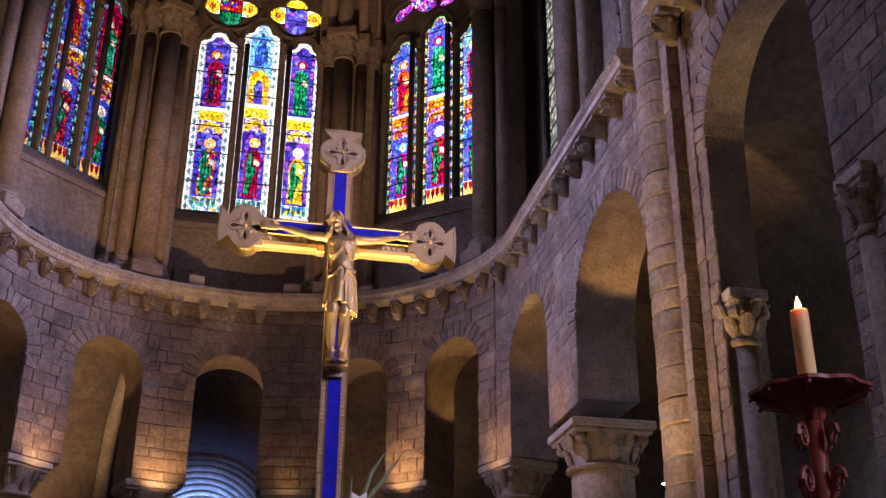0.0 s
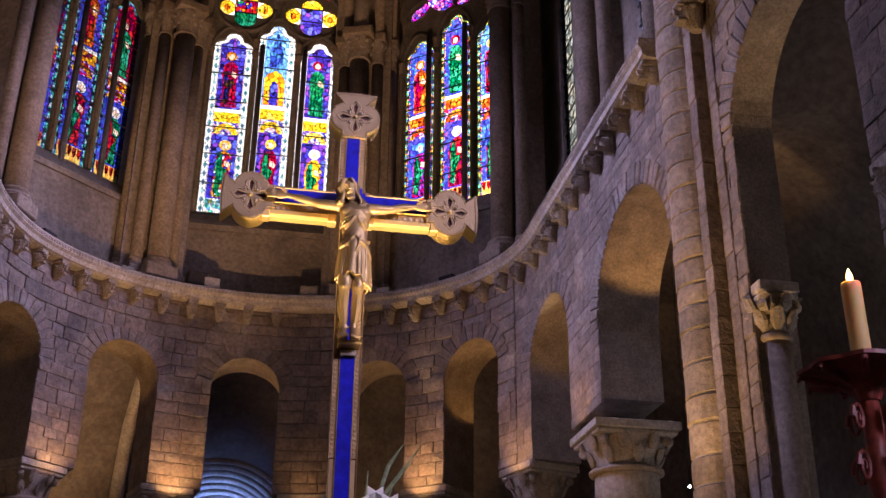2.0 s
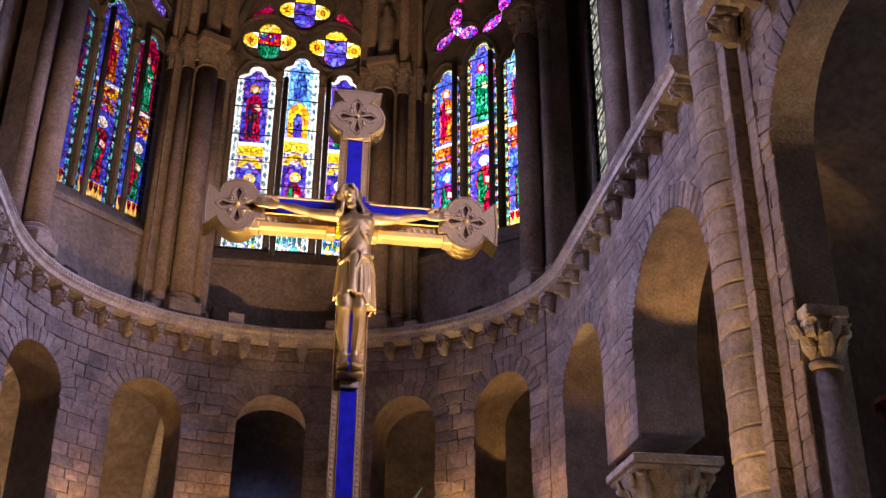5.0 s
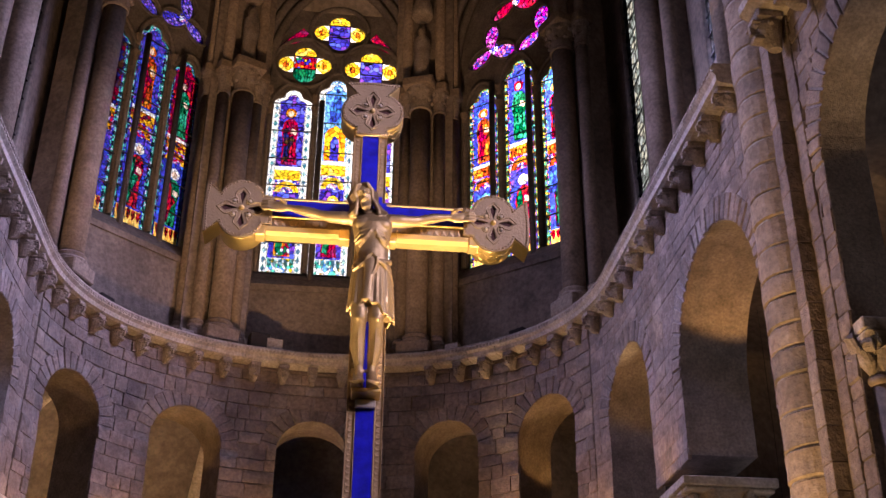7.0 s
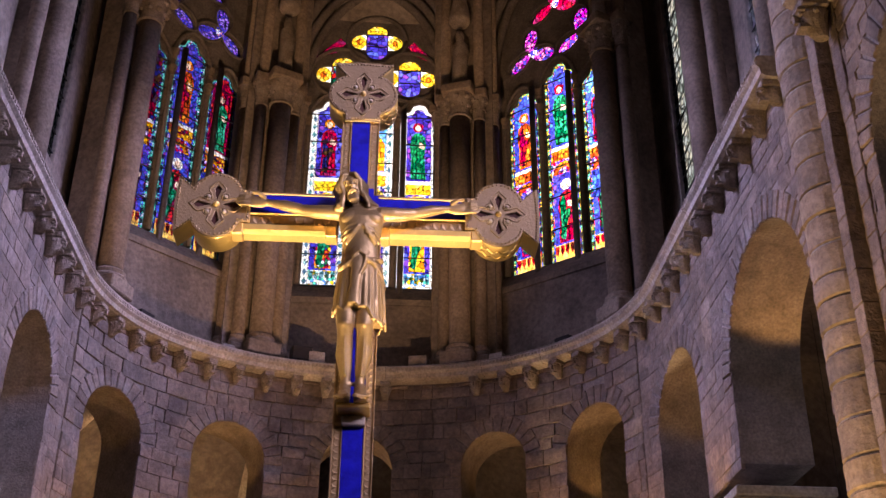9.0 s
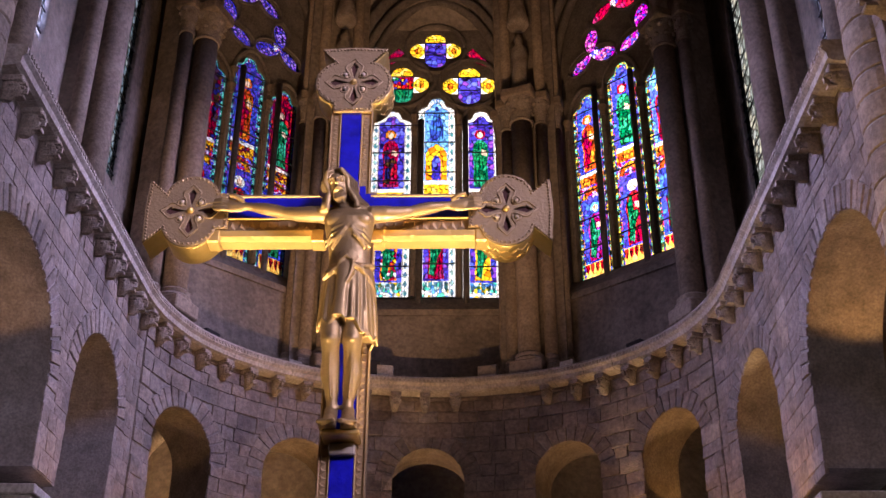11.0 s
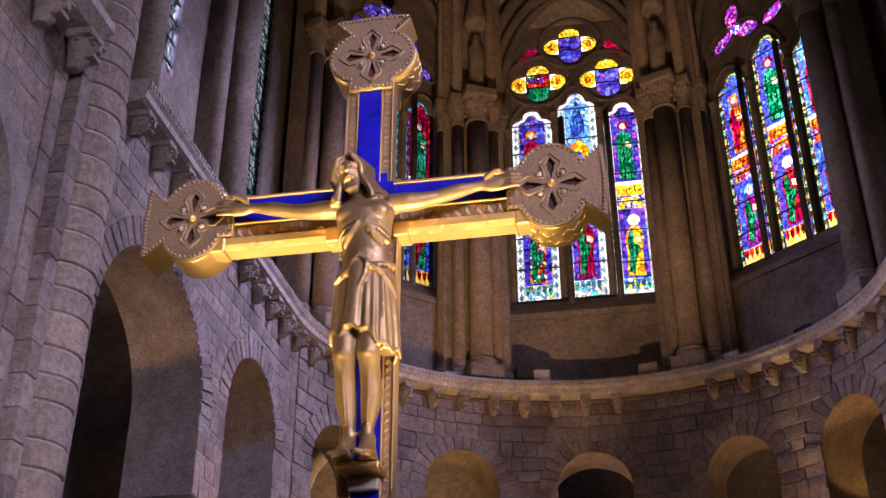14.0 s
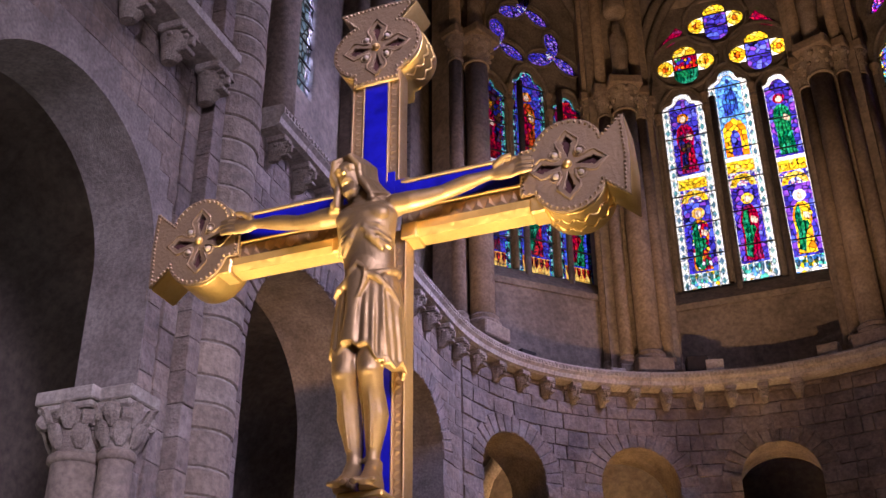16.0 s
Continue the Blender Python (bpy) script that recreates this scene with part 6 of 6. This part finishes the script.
for pts, w in (
    ([(0.0, 0, 2.05), (0.03, 0, 2.35), (0.09, 0, 2.55), (0.16, 0, 2.66)], [0.006, 0.011, 0.011, 0.003]),
    ([(0.0, 0, 2.05), (0.05, 0.01, 2.38), (0.14, 0.01, 2.50), (0.26, 0.01, 2.675)], [0.006, 0.010, 0.012, 0.002]),
    ([(0.0, 0, 2.05), (0.05, 0, 2.28), (0.11, 0, 2.44)], [0.006, 0.016, 0.003]),
    ([(0.0, 0, 2.05), (-0.02, 0, 2.30), (-0.01, 0, 2.52)], [0.008, 0.012, 0.003]),
):
    part("leaf", blade(pts, w), M_LEAF, vase, "long green leaf")
for cx, cz in ((0.02, 2.36), (0.09, 2.33), (0.04, 2.27)):
    for k in range(6):
        a = 2 * math.pi * k / 6
        part("petal", blade([(cx, -0.06, cz), (cx + 0.035 * math.cos(a), -0.09, cz + 0.035 * math.sin(a)), (cx + 0.075 * math.cos(a), -0.085, cz + 0.075 * math.sin(a))], [0.006, 0.024, 0.003]), M_PETAL, vase, "white petal")

# ---------------------------------------------------------------- masonry: voussoirs and blocks
RINGW = 0.32


def unit_block(seed):
    """A hand-dressed block, one metre each way about its middle, with uneven, slightly rounded front edges."""
    rnd = random.Random(seed)
    bm = bmesh.new()
    j = lambda k: rnd.uniform(-k, k)
    back = [bm.verts.new(p) for p in ((-0.5, 0.5, -0.5), (0.5, 0.5, -0.5), (0.5, 0.5, 0.5), (-0.5, 0.5, 0.5))]
    mid = [bm.verts.new((x + j(0.02), -0.1, z + j(0.035))) for x, z in ((-0.5, -0.5), (0.5, -0.5), (0.5, 0.5), (-0.5, 0.5))]
    front = [bm.verts.new((x * (0.965 + j(0.02)), -0.5 + j(0.16), z * (0.94 + j(0.03)))) for x, z in ((-0.5, -0.5), (0.5, -0.5), (0.5, 0.5), (-0.5, 0.5))]
    c = bm.verts.new((j(0.15), -0.62 + j(0.15), j(0.15)))
    for a, b in ((back, mid), (mid, front)):
        for i in range(4):
            bm.faces.new((a[i], a[(i + 1) % 4], b[(i + 1) % 4], b[i]))
    for i in range(4):
        bm.faces.new((front[i], front[(i + 1) % 4], c))
    return from_bm("stone", bm, M_BLOCK)


BLOCKS = [unit_block(k) for k in range(7)]


def blocked(z, s_from, s_to):
    """Stretches of the course at height z that the openings and their arch rings take."""
    out = []
    for sc, r, zs, zb in OPENINGS:
        if not (s_from - 2 < sc < s_to + 2):
            continue
        if z <= zs:
            out.append((sc - r, sc + r))
        elif z < zs + r + RINGW:
            w = math.sqrt(max(0.0, (r + RINGW) ** 2 - (z - zs) ** 2))
            out.append((sc - w, sc + w))
    return out


def lay(wall, s_from, s_to, z_from, z_to, seed, split, proud=0.015):
    rnd = random.Random(seed)
    singles, rest = [], []
    z = z_from
    while z < z_to - 0.05:
        h = min(rnd.choice((0.14, 0.17, 0.2, 0.23, 0.27)), z_to - z)
        free, s = [], s_from
        for a, b in sorted(blocked(z + h / 2, s_from, s_to)):
            if a > s:
                free.append((s, min(a, s_to)))
            s = max(s, b)
        if s < s_to:
            free.append((s, s_to))
        for a, b in free:
            s = a
            while b - s > 0.04:
                l = min(rnd.uniform(0.16, 0.52), b - s)
                if b - s - l < 0.14:
                    l = b - s
                mid = s + l / 2
                if z + h / 2 > lower_edge(mid):
                    d = 0.035 + proud + rnd.uniform(0, proud)
                    m = at_wall(mid, 0.035 - d / 2, z + h / 2) @ Matrix.Rotation(rnd.uniform(-0.012, 0.012), 4, "Y") @ Matrix.Diagonal((l - 0.22 * proud - 0.003, d, h - 0.22 * proud - 0.002, 1))
                    (singles if split(mid, z) and len(singles) < 260 else rest).append((m, rnd.randrange(7)))
                s += l
        z += h
    for m, k in singles:
        ob = new("stone", BLOCKS[k])
        ob.parent = wall
        ob.matrix_basis = m
    if rest:
        verts, faces = [], []
        for m, k in rest:
            me = BLOCKS[k]
            n = len(verts)
            verts += [m @ v.co for v in me.vertices]
            faces += [[n + i for i in p.vertices] for p in me.polygons]
        me = bpy.data.meshes.new("stones")
        me.from_pydata(verts, [], faces)
        me.materials.append(M_BLOCKS)
        ob = new("stones", me)
        ob.parent = wall
        tagged(ob, kind="stuff")


def voussoirs(wall, sc, r, zs):
    n = max(9, int(math.pi * (r + RINGW / 2) / 0.16))
    for i in range(n):
        a0, a1 = math.pi * i / n + 0.012, math.pi * (i + 1) / n - 0.012
        bm = bmesh.new()
        proud = 0.018 + 0.012 * ((i * 7) % 5) / 5
        def ringpt(a, q, o):
            return along(sc + q * math.cos(a), o, zs + q * math.sin(a))
        qs = ((r + 0.004, a0), (r + 0.004, a1), (r + RINGW - 0.012, a1), (r + RINGW - 0.012, a0))
        back = [bm.verts.new(ringpt(a, q, 0.05)) for q, a in qs]
        mid = [bm.verts.new(ringpt(a, q, -proud * 0.6)) for q, a in qs]
        am, qm = (a0 + a1) / 2, r + RINGW / 2
        front = [bm.verts.new(ringpt(am + (a - am) * 0.86, qm + (q - qm) * 0.93, -proud)) for q, a in qs]
        for x, y in ((back, mid), (mid, front)):
            for j in range(4):
                bm.faces.new((x[j], x[(j + 1) % 4], y[(j + 1) % 4], y[j]))
        bm.faces.new(front)
        part("stone", bm, M_BLOCK, wall)


for wall, lo, hi in ((wall_apse, S_NORTH, S_SOUTH), (wall_north, -S_PIER, S_NORTH), (wall_south, S_SOUTH, S_PIER), (wall_north_pier, -S_END, -S_PIER), (wall_south_pier, S_PIER, S_END)):
    for sc, r, zs, zb in OPENINGS:
        if lo < sc < hi and wall is not wall_north_pier:
            voussoirs(wall, sc, r, zs)
lay(wall_apse, S_NORTH, S_SOUTH, Z_IMPOST + 0.01, Z_CORNICE - 0.09, 1, lambda s, z: abs(s) < 4.2, 0.022)
lay(wall_north, -S_PIER, S_NORTH, 5.45, Z_CORNICE - 0.09, 2, lambda s, z: True, 0.006)
lay(wall_south, S_SOUTH, S_PIER, 5.45, Z_CORNICE - 0.09, 3, lambda s, z: True, 0.006)
lay(wall_south_pier, S_PIER + 0.02, S_END - 2, 3.0, 11.5, 4, lambda s, z: z > 4.5 and s < S1 + CY - 6.0, 0.009)
lay(wall_north_pier, -S_END + 2, -S_PIER - 0.02, 3.0, 11.5, 5, lambda s, z: z > 4.5 and s > -(S1 + CY - 6.0), 0.004)
